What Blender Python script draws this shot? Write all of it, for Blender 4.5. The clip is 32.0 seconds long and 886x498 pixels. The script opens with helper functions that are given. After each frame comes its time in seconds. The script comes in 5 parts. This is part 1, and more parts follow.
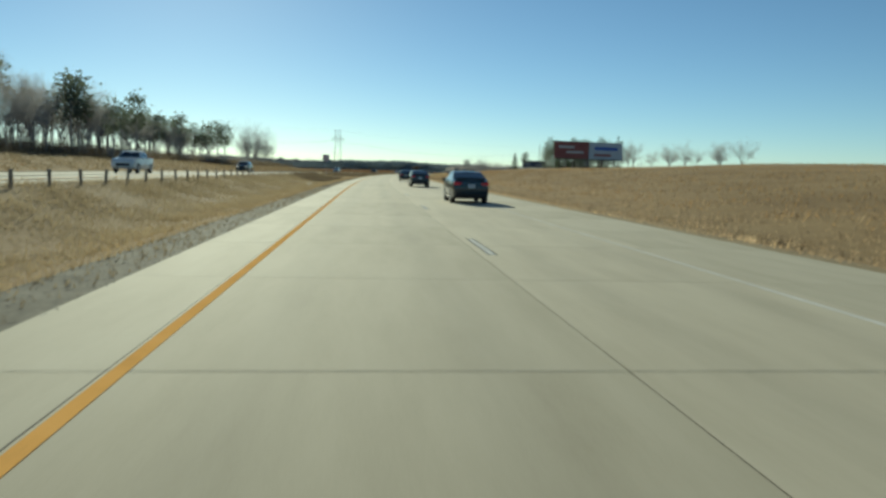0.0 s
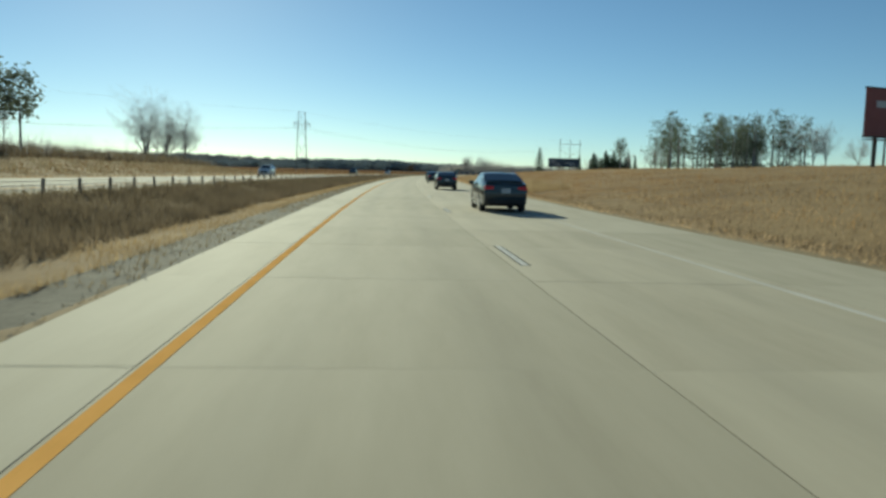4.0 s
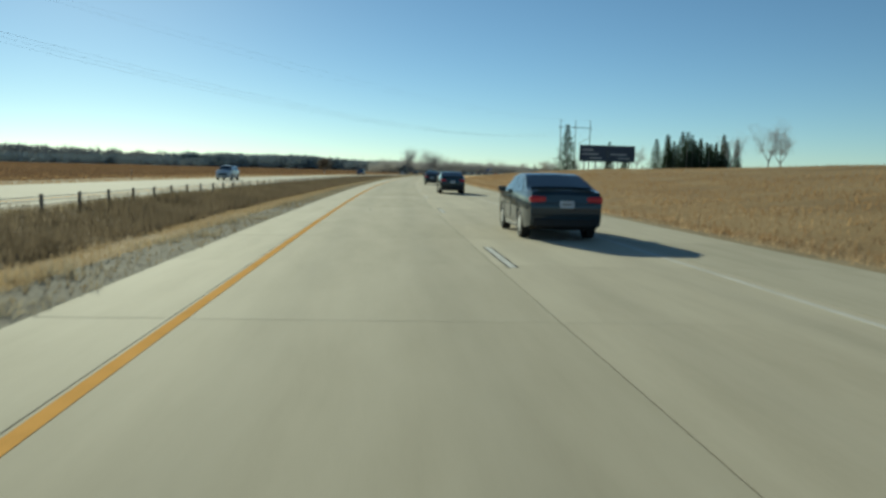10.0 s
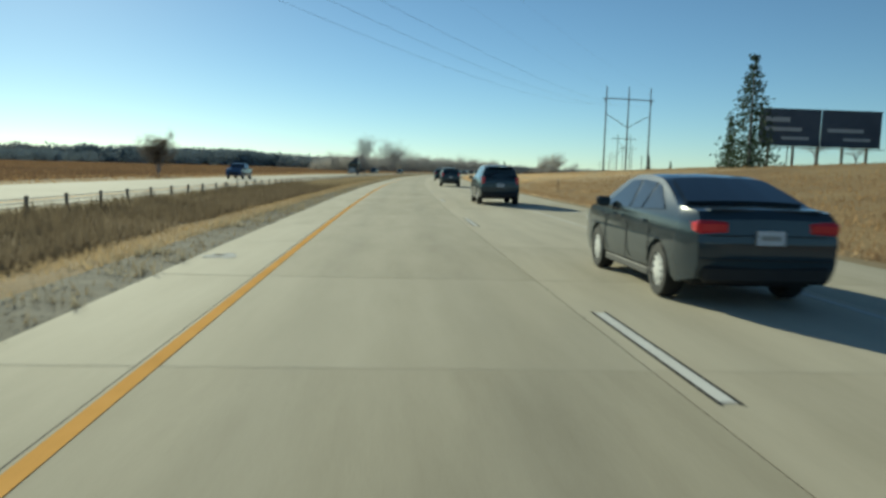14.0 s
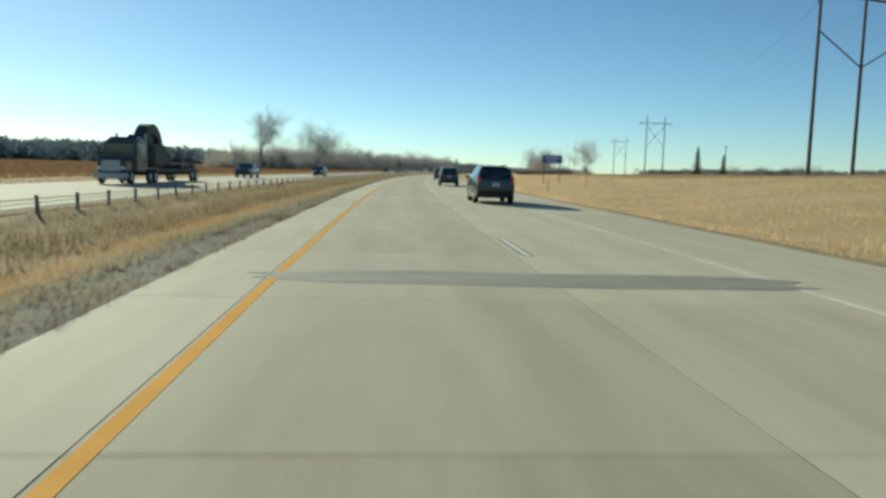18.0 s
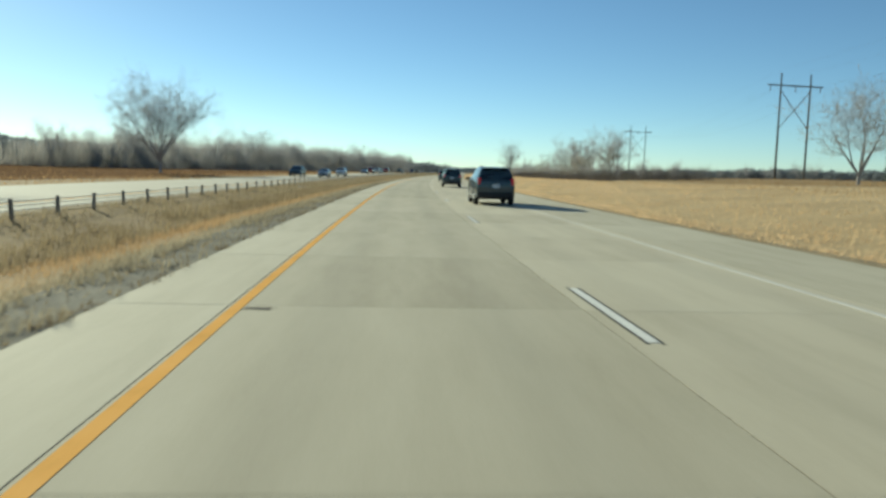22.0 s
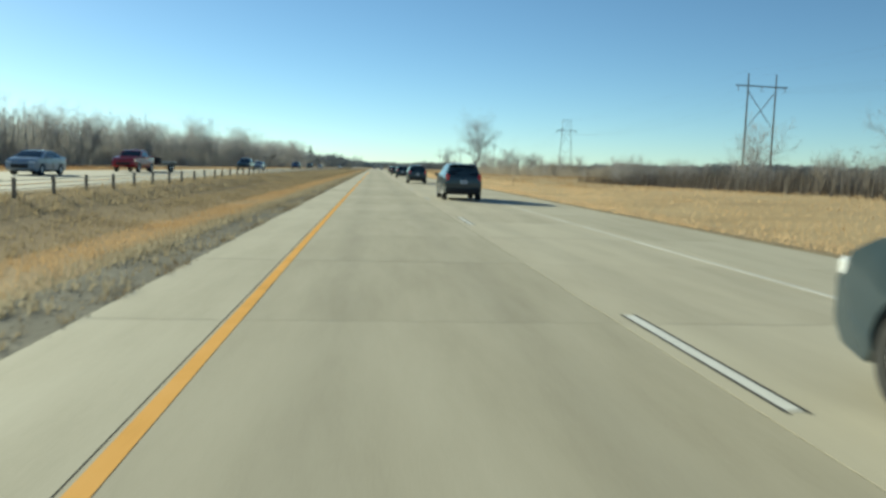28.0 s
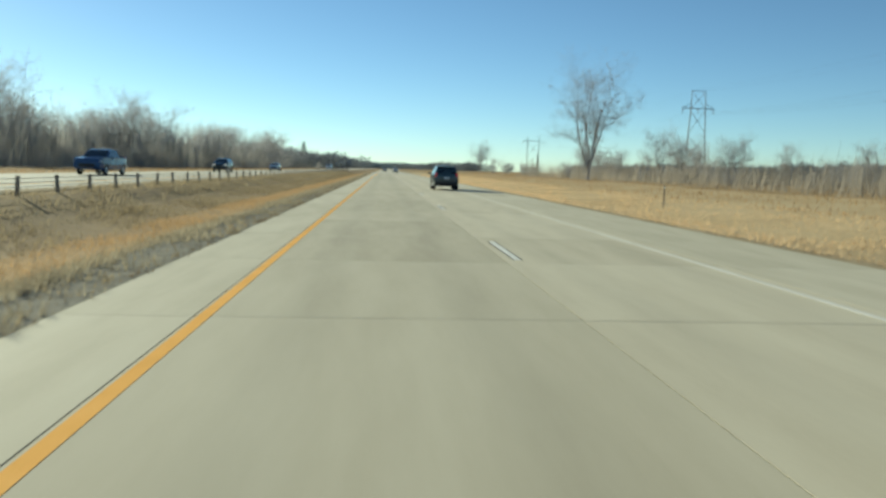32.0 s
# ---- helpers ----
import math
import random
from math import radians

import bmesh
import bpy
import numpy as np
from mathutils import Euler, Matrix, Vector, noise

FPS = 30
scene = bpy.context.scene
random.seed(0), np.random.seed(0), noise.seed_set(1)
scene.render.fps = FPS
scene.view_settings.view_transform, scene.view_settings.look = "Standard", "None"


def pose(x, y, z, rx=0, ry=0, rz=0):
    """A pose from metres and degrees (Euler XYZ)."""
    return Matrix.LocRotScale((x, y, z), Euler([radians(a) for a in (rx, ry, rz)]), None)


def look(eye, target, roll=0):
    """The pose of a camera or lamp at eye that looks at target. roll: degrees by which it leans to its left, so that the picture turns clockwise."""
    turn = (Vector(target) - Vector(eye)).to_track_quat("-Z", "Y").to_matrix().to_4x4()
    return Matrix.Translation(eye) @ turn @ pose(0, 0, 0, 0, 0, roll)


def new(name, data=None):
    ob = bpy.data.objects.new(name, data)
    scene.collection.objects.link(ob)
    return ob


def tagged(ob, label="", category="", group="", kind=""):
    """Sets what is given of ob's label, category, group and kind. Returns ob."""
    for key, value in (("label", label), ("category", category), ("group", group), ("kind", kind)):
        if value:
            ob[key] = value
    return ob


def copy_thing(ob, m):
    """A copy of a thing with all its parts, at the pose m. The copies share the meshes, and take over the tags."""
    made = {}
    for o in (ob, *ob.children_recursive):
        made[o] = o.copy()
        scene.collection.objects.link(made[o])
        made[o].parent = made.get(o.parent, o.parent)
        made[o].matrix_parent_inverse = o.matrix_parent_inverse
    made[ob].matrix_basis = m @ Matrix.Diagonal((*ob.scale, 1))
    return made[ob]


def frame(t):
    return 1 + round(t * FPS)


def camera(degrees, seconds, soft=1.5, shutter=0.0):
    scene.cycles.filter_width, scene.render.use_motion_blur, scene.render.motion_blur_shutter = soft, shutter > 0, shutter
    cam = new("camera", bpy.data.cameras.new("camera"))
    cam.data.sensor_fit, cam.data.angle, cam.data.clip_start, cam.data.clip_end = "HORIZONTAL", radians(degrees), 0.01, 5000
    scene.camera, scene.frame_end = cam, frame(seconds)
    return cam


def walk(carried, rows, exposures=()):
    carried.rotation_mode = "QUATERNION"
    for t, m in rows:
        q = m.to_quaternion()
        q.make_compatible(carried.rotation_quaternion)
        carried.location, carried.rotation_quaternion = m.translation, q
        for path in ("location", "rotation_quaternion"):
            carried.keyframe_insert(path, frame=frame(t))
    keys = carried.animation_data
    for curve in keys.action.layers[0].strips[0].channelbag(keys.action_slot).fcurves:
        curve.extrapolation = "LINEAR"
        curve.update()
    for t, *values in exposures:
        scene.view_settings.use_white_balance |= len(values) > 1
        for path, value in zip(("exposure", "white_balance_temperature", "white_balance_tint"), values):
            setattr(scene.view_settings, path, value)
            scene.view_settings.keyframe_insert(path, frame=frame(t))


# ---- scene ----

# ================= plan: a gently curving dual carriageway =================
# s runs along the yellow line of the driven carriageway in metres, u to its right in units of WIDE.
DASH_CYCLE = 15.24
SLAB = 4.572
WIDE = 1.057   # metres for each unit of u
GS = np.arange(-1600.0, 4600.0, 2.0)
TH = np.concatenate([[0.0], np.cumsum(2.0 * np.interp(GS[:-1] + 1.0, [30, 80, 440, 560, 680, 880, 960, 1040], [0, 4.7e-4, 4.7e-4, 5.1e-4, 5.5e-4, 5.0e-4, 3.0e-4, 0]))])
GX = np.concatenate([[0.0], np.cumsum(2.0 * np.sin((TH[1:] + TH[:-1]) / 2))])
GY = np.concatenate([[0.0], np.cumsum(2.0 * np.cos((TH[1:] + TH[:-1]) / 2))])
GX -= np.interp(0.0, GS, GX)
GY -= np.interp(0.0, GS, GY)


def heading(s):
    return np.interp(s, GS, TH)


def plan_xy(s, u):
    """Plan place of road coordinates, for numbers or arrays."""
    h = heading(s)
    return np.interp(s, GS, GX) + WIDE * u * np.cos(h), np.interp(s, GS, GY) - WIDE * u * np.sin(h)


def at(s, u, z=0.0, turn=0.0):
    """Pose at road coordinates, y axis along the road."""
    x, y = plan_xy(s, u)
    return pose(float(x), float(y), z, 0, 0, turn - math.degrees(float(heading(s))))


# ================= camera =================
cam = camera(60.7, 32.0, soft=3.0, shutter=0.08)
EYE = 1.429
# seconds, s, u, yaw to the right of the road, pitch down, roll
DRIVE = [
(0, 0.00, 1.69, 5.47, 5.85, -1.47), (1, 34.18, 1.62, 5.15, 5.87, -1.49), (2, 68.68, 1.68, 5.09, 5.83, -1.29), (3, 103.46, 1.75, 4.73, 5.79, -1.54), (4, 138.49, 1.62, 4.50, 5.81, -1.53),
(5, 173.73, 1.37, 4.07, 5.85, -1.51), (6, 209.15, 1.24, 3.83, 5.87, -1.50), (7, 244.73, 1.10, 4.28, 5.88, -1.64), (8, 280.43, 1.37, 4.47, 5.98, -1.59), (9, 316.24, 1.68, 4.49, 5.90, -1.64),
(10, 352.13, 1.88, 4.43, 5.80, -1.49), (11, 388.08, 1.93, 4.22, 5.89, -1.44), (12, 424.08, 1.72, 4.34, 5.88, -1.47), (13, 460.10, 1.65, 4.05, 6.04, -1.50), (14, 496.13, 1.67, 3.92, 5.91, -1.53),
(15, 532.17, 1.62, 3.90, 5.94, -1.56), (16, 568.20, 1.55, 3.87, 5.98, -1.61), (17, 604.21, 1.52, 3.85, 6.01, -1.64), (18, 640.21, 1.44, 4.20, 5.94, -1.59), (19, 676.18, 1.51, 4.32, 5.84, -1.53),
(20, 712.12, 1.54, 4.04, 5.90, -1.64), (21, 748.04, 1.52, 4.12, 6.00, -1.55), (22, 783.94, 1.58, 3.65, 5.83, -1.53), (23, 819.82, 1.48, 3.91, 6.01, -1.64), (24, 855.69, 1.42, 4.28, 5.91, -1.64),
(25, 891.57, 1.30, 4.37, 5.94, -1.64), (26, 927.45, 1.05, 4.51, 6.01, -1.64), (27, 963.36, 0.93, 4.60, 6.06, -1.64), (28, 999.31, 1.21, 5.41, 6.03, -1.64), (29, 1035.32, 1.59, 4.77, 5.85, -1.39),
(30, 1071.40, 1.73, 5.09, 5.95, -1.35), (31, 1107.58, 1.80, 4.71, 6.01, -1.54), (32, 1143.89, 1.64, 4.46, 5.98, -1.61),
]
ROWS = []
for t, s, u, yaw, pitch, roll in DRIVE:
    x, y = plan_xy(s, u / WIDE)
    ROWS.append((t, pose(float(x), float(y), EYE, 90 - pitch, roll, -math.degrees(float(heading(s))) - yaw)))
walk(cam, ROWS, exposures=[(0, 0.11, 6500, -10), (10, 0.10, 6500, -10), (19, 0.42, 6500, -9), (32, 0.58, 6500, -9)])

# ================= sky and sun =================
SUN_AZIMUTH, SUN_HEIGHT = -13.0, 19.0   # degrees left of the first heading, above the horizon
world = bpy.data.worlds.new("sky")
scene.world = world
world.use_nodes = True
wn = world.node_tree.nodes
sky = wn.new("ShaderNodeTexSky")
sky.sky_type = "NISHITA"
sky.sun_disc = False
sky.sun_elevation = radians(SUN_HEIGHT)
sky.sun_rotation = radians(SUN_AZIMUTH)
sky.altitude, sky.air_density, sky.dust_density, sky.ozone_density = 250, 0.72, 0.095, 2.4
wn["Background"].inputs["Strength"].default_value = 0.077
clear = wn.new("ShaderNodeMix")
clear.data_type, clear.blend_type = "RGBA", "MULTIPLY"
clear.inputs["Factor"].default_value = 1.0
clear.inputs["B"].default_value = (0.915, 1.0, 1.06, 1)
world.node_tree.links.new(sky.outputs[0], clear.inputs["A"])
world.node_tree.links.new(clear.outputs["Result"], wn["Background"].inputs["Color"])
sun_data = bpy.data.lights.new("sun", "SUN")
sun_data.energy, sun_data.angle, sun_data.color = 5.0, radians(0.6), (0.97, 0.90, 0.745)
sun = new("sun", sun_data)
az, el = radians(SUN_AZIMUTH), radians(SUN_HEIGHT)
sun.matrix_world = look((math.sin(az) * math.cos(el) * 100, math.cos(az) * math.cos(el) * 100, math.sin(el) * 100), (0, 0, 0))


# ================= materials =================
def ramp(nodes, colours, stops=None):
    r = nodes.new("ShaderNodeValToRGB")
    n = len(colours)
    stops = stops or [i / (n - 1) for i in range(n)]
    while len(r.color_ramp.elements) < n:
        r.color_ramp.elements.new(0.5)
    for e, c, p in zip(r.color_ramp.elements, colours, stops):
        e.position, e.color = p, (*c, 1)
    return r


def material(name, colours, scale=3.0, rough=0.8, metal=0.0, fine=40.0, bump=0.0, vary="", stretch=(1, 1, 1), coat=0.0, blend=0.5, spec=0.5):
    """A surface with two scales of noise; vary: 'object' or 'island' adds a random shift for each piece."""
    m = bpy.data.materials.new(name)
    m.use_nodes = True
    nt = m.node_tree
    n, l = nt.nodes, nt.links
    b = n["Principled BSDF"]
    b.inputs["Roughness"].default_value, b.inputs["Metallic"].default_value = rough, metal
    b.inputs["Coat Weight"].default_value = coat
    b.inputs["Specular IOR Level"].default_value = spec
    if len(colours) == 1:
        b.inputs["Base Color"].default_value = (*colours[0], 1)
        return m
    geo = n.new("ShaderNodeNewGeometry")
    mp = n.new("ShaderNodeMapping")
    mp.inputs["Scale"].default_value = stretch
    if vary == "object":
        tc = n.new("ShaderNodeTexCoord")
        l.new(tc.outputs["Object"], mp.inputs["Vector"])
    else:
        l.new(geo.outputs["Position"], mp.inputs["Vector"])
    big, small = n.new("ShaderNodeTexNoise"), n.new("ShaderNodeTexNoise")
    big.inputs["Scale"].default_value, small.inputs["Scale"].default_value = scale, fine
    big.inputs["Detail"].default_value, small.inputs["Detail"].default_value = 5, 3
    big.inputs["Roughness"].default_value = 0.6
    l.new(mp.outputs[0], big.inputs["Vector"])
    l.new(mp.outputs[0], small.inputs["Vector"])
    mix = n.new("ShaderNodeMix")
    mix.inputs["Factor"].default_value = 0.35
    l.new(big.outputs[0], mix.inputs["A"])
    l.new(small.outputs[0], mix.inputs["B"])
    fac = mix.outputs["Result"]
    if vary:
        add = n.new("ShaderNodeMath")
        add.operation = "MULTIPLY_ADD"
        add.inputs[1].default_value = blend
        sub = n.new("ShaderNodeMath")
        sub.operation = "SUBTRACT"
        sub.inputs[1].default_value = 0.5 * blend
        if vary == "object":
            info = n.new("ShaderNodeObjectInfo")
            l.new(info.outputs["Random"], add.inputs[0])
            if True:
                off = n.new("ShaderNodeVectorMath")
                off.operation = "SCALE"
                off.inputs[0].default_value = (37.0, 19.0, 5.0)
                l.new(info.outputs["Random"], off.inputs["Scale"])
                l.new(off.outputs[0], mp.inputs["Location"])
        else:
            l.new(geo.outputs["Random Per Island"], add.inputs[0])
        l.new(fac, add.inputs[2])
        l.new(add.outputs[0], sub.inputs[0])
        fac = sub.outputs[0]
    r = ramp(n, colours, [0.28 + 0.44 * i / (len(colours) - 1) for i in range(len(colours))])
    l.new(fac, r.inputs[0])
    l.new(r.outputs[0], b.inputs["Base Color"])
    if bump:
        bp = n.new("ShaderNodeBump")
        bp.inputs["Strength"].default_value = bump
        bp.inputs["Distance"].default_value = 0.02
        l.new(small.outputs[0], bp.inputs["Height"])
        l.new(bp.outputs[0], b.inputs["Normal"])
    return m


def let_through(m, share_of=0.45):
    """Lets light shine through thin leaves and blades."""
    n, l = m.node_tree.nodes, m.node_tree.links
    b = n["Principled BSDF"]
    t = n.new("ShaderNodeBsdfTranslucent")
    mix = n.new("ShaderNodeMixShader")
    mix.inputs[0].default_value = share_of
    l.new(b.inputs["Base Color"].links[0].from_socket, t.inputs["Color"])
    l.new(b.outputs[0], mix.inputs[1])
    l.new(t.outputs[0], mix.inputs[2])
    l.new(mix.outputs[0], n["Material Output"].inputs["Surface"])
    return m


def wheel_worn(m, tracks, width, depth):
    """Rubber-darkened wheel tracks along a lane, at distances across the slab from its middle."""
    n, l = m.node_tree.nodes, m.node_tree.links
    b = n["Principled BSDF"]
    colour = b.inputs["Base Color"].links[0].from_socket
    tc, sep = n.new("ShaderNodeTexCoord"), n.new("ShaderNodeSeparateXYZ")
    l.new(tc.outputs["Object"], sep.inputs[0])
    wob = n.new("ShaderNodeTexNoise")
    wob.inputs["Scale"].default_value = 0.35
    geo = n.new("ShaderNodeNewGeometry")
    l.new(geo.outputs["Position"], wob.inputs["Vector"])
    total = None
    for x in tracks:
        d = n.new("ShaderNodeMath")
        d.operation, d.inputs[1].default_value = "SUBTRACT", x
        l.new(sep.outputs["X"], d.inputs[0])
        a = n.new("ShaderNodeMath")
        a.operation = "ABSOLUTE"
        l.new(d.outputs[0], a.inputs[0])
        r = n.new("ShaderNodeMapRange")
        r.interpolation_type = "SMOOTHSTEP"
        r.inputs["From Min"].default_value, r.inputs["From Max"].default_value = 0.0, width
        r.inputs["To Min"].default_value, r.inputs["To Max"].default_value = 1.0, 0.0
        l.new(a.outputs[0], r.inputs["Value"])
        if total is None:
            total = r.outputs[0]
        else:
            s_ = n.new("ShaderNodeMath")
            s_.operation = "MAXIMUM"
            l.new(total, s_.inputs[0])
            l.new(r.outputs[0], s_.inputs[1])
            total = s_.outputs[0]
    k = n.new("ShaderNodeMath")
    k.operation = "MULTIPLY"
    l.new(total, k.inputs[0])
    l.new(wob.outputs[0], k.inputs[1])
    k2 = n.new("ShaderNodeMath")
    k2.operation, k2.inputs[1].default_value = "MULTIPLY", 2 * depth
    l.new(k.outputs[0], k2.inputs[0])
    mix = n.new("ShaderNodeMix")
    mix.data_type = "RGBA"
    mix.inputs["B"].default_value = (0.17, 0.155, 0.125, 1)
    l.new(k2.outputs[0], mix.inputs["Factor"])
    l.new(colour, mix.inputs["A"])
    l.new(mix.outputs["Result"], b.inputs["Base Color"])
    return m


CONCRETE_TONES = [(0.370, 0.326, 0.238), (0.445, 0.396, 0.296), (0.497, 0.447, 0.340)]
M_CONCRETE = wheel_worn(material("concrete", CONCRETE_TONES, 0.8, 0.85, fine=90, bump=0.05, vary="object", stretch=(2.4, 0.35, 1), blend=0.17, spec=0.13), (-0.85, 0.85), 0.55, 0.13)
M_CONCRETE_OUTER = wheel_worn(material("outer_concrete", [(0.435, 0.383, 0.282), (0.515, 0.458, 0.345), (0.57, 0.513, 0.39)], 0.8, 0.85, fine=90, bump=0.05, vary="object", stretch=(2.4, 0.35, 1), blend=0.17, spec=0.13), (-0.85, 0.85), 0.55, 0.10)
M_CONCRETE_SHOULDER = material("shoulder_concrete", [(0.405, 0.36, 0.265), (0.485, 0.435, 0.328), (0.54, 0.49, 0.378)], 0.8, 0.85, fine=60, bump=0.05, vary="object", stretch=(2.4, 0.35, 1), blend=0.17, spec=0.13)
M_CONCRETE_FAR = material("concrete_far", [(0.42, 0.38, 0.30), (0.50, 0.46, 0.37)], 0.25, 0.9, fine=8, bump=0.05, spec=0.1)
M_JOINT = material("joint_sealant", [(0.035, 0.03, 0.026), (0.09, 0.08, 0.07)], 2.0, 0.7, spec=0.04)
M_YELLOW = material("yellow_line_paint", [(0.68, 0.37, 0.125), (0.85, 0.46, 0.145), (0.90, 0.51, 0.185)], 1.5, 1.0, fine=50, spec=0.0)
M_WHITE_LINE = material("white_line_paint", [(0.62, 0.60, 0.55), (0.80, 0.79, 0.75)], 1.5, 1.0, fine=50, spec=0.0)
M_WORN_LINE = material("worn_white_line_paint", [(0.48, 0.45, 0.39), (0.70, 0.68, 0.63)], 0.8, 1.0, fine=30, spec=0.0)
M_BLACK_LINE = material("black_contrast_paint", [(0.03, 0.03, 0.03), (0.08, 0.075, 0.07)], 2, 0.6, spec=0.04)
M_GROUND = material("dry_grass_ground", [(0.21, 0.142, 0.076), (0.30, 0.212, 0.115), (0.38, 0.28, 0.155)], 0.12, 0.95, fine=3.0, bump=0.25, stretch=(1, 1, 1), spec=0.04)
M_GRAVEL = material("verge_gravel", [(0.115, 0.104, 0.082), (0.18, 0.164, 0.131), (0.265, 0.242, 0.195)], 1.3, 0.9, fine=14, bump=0.8, spec=0.04)
M_POST = material("weathered_post", [(0.20, 0.165, 0.125), (0.33, 0.28, 0.22)], 5, 0.85, fine=40, vary="object")
M_CABLE = material("weathered_wire_rope", [(0.10, 0.10, 0.098), (0.17, 0.17, 0.165)], 8, 0.6, 0.3, fine=50)
M_STEEL = material("galvanised_steel", [(0.32, 0.33, 0.34), (0.48, 0.49, 0.50)], 8, 0.45, 0.8, fine=50)


# ================= mesh helpers =================
def mesh_object(name, verts, faces, mat, parent=None, label="", smooth=False):
    me = bpy.data.meshes.new(name)
    verts = np.asarray(verts, dtype=np.float32)
    me.from_pydata(verts.tolist() if len(verts) < 20000 else [tuple(v) for v in verts.tolist()], [], faces)
    me.materials.append(mat)
    if smooth:
        me.shade_smooth()
    ob = new(name, me)
    ob.parent = parent
    if label:
        ob["label"] = label
    return ob


def tris_object(name, tri, mat):
    """One mesh from an array of loose triangles (n, 3, 3)."""
    n = len(tri)
    me = bpy.data.meshes.new(name)
    me.vertices.add(3 * n)
    me.vertices.foreach_set("co", np.ascontiguousarray(tri, dtype=np.float32).ravel())
    me.loops.add(3 * n)
    me.loops.foreach_set("vertex_index", np.arange(3 * n, dtype=np.int32))
    me.polygons.add(n)
    me.polygons.foreach_set("loop_start", np.arange(0, 3 * n, 3, dtype=np.int32))
    me.update(calc_edges=True)
    me.materials.append(mat)
    return new(name, me)


def part(name, bm, mat, parent, label="", smooth=False):
    me = bpy.data.meshes.new(name)
    bm.to_mesh(me)
    bm.free()
    me.materials.append(mat)
    if smooth:
        me.shade_smooth()
    ob = new(name, me)
    ob.parent = parent
    if label:
        ob["label"] = label
    return ob


def share(name, me, parent, m):
    ob = new(name, me)
    ob.parent = parent
    ob.matrix_basis = m
    return ob


def empty(name, m, label, category, group="", kind=""):
    ob = new(name)
    ob.matrix_basis = m
    return tagged(ob, label, category, group, kind)


def box_bm(sx, sy, sz, centre=(0, 0, 0), bevel=0.0, bm=None, turn=None):
    own = bmesh.new()
    bmesh.ops.create_cube(own, size=1.0)
    bmesh.ops.scale(own, vec=(sx, sy, sz), verts=own.verts)
    if bevel:
        bmesh.ops.bevel(own, geom=own.edges[:], offset=bevel, segments=1, affect="EDGES", profile=0.5)
    if turn is not None:
        bmesh.ops.transform(own, matrix=turn, verts=own.verts)
    bmesh.ops.translate(own, vec=centre, verts=own.verts)
    if bm is None:
        return own
    me = bpy.data.meshes.new("tmp")
    own.to_mesh(me)
    own.free()
    bm.from_mesh(me)
    bpy.data.meshes.remove(me)
    return bm


def tube(verts, faces, a, b, ra, rb, sides=5):
    """Adds a tapered tube from a to b to plain lists."""
    a, b = Vector(a), Vector(b)
    d = (b - a).normalized()
    x = d.orthogonal().normalized()
    y = d.cross(x)
    base = len(verts)
    for p, r in ((a, ra), (b, rb)):
        for i in range(sides):
            w = 2 * math.pi * i / sides
            verts.append(tuple(p + (x * math.cos(w) + y * math.sin(w)) * r))
    for i in range(sides):
        j = (i + 1) % sides
        faces.append((base + i, base + j, base + sides + j, base + sides + i))
    faces.append(tuple(range(base + sides, base + 2 * sides)))
    faces.append(tuple(range(base + sides - 1, base - 1, -1)))


def poly_tube(name, points, r, mat, parent=None, sides=4, label=""):
    """One continuous tube through a line of points."""
    v, f = [], []
    n = len(points)
    for i, p in enumerate(points):
        d = (Vector(points[min(i + 1, n - 1)]) - Vector(points[max(i - 1, 0)])).normalized()
        x = d.cross(Vector((0, 0, 1)))
        x = x.normalized() if x.length > 0.05 else Vector((1, 0, 0))
        y = x.cross(d)
        for k in range(sides):
            w = 2 * math.pi * (k + 0.5) / sides
            v.append(tuple(Vector(p) + (x * math.cos(w) + y * math.sin(w)) * r))
    for i in range(n - 1):
        for k in range(sides):
            j = (k + 1) % sides
            f.append((i * sides + k, i * sides + j, (i + 1) * sides + j, (i + 1) * sides + k))
    f.append(tuple(range(sides - 1, -1, -1)))
    f.append(tuple(range((n - 1) * sides, n * sides)))
    return mesh_object(name, v, f, mat, parent, label)


def strip(name, s0, s1, u0, u1, z0, z1, mat, parent=None, step=6.0, thick=0.0):
    """A ribbon along the road from lateral u0 to u1, with a thickness."""
    n = max(2, int((s1 - s0) / step) + 1)
    ss = np.linspace(s0, s1, n)
    rows = []
    low = [(lambda q, f=f: f(q) - thick) if callable(f) else f - thick for f in (z0, z1)]
    for u, z in ((u0, z0), (u1, z1)) + (((u1, low[1]), (u0, low[0])) if thick else ()):
        x, y = plan_xy(ss, u)
        rows.append(np.stack([x, y, z(ss) if callable(z) else np.full(n, z)], 1))
    k = len(rows)
    verts = np.concatenate(rows)
    faces = []
    for i in range(n - 1):
        for a in range(k if thick else 1):
            b = (a + 1) % k
            faces.append((a * n + i, b * n + i, b * n + i + 1, a * n + i + 1))
    if thick:
        faces.append((0, 3 * n, 2 * n, n))
        faces.append((n - 1, 2 * n - 1, 3 * n - 1, 4 * n - 1))
    ob = mesh_object(name, verts, faces, mat, parent)
    return ob


# ================= ground =================
U_BREAKS = [-1500, -900, -500, -320, -220, -150, -110, -80, -62, -48, -38, -31, -26, -24, -22.5, -9.4, -8.6, -7.6, -6.4, -5.2, -4.2, -3.2, -2.5, -1.9, -1.1,
            9.1, 9.7, 10.5, 11.5, 13, 14.5, 16.5, 19, 23, 28, 34, 42, 52, 66, 90, 130, 200, 320, 500, 900, 1500]


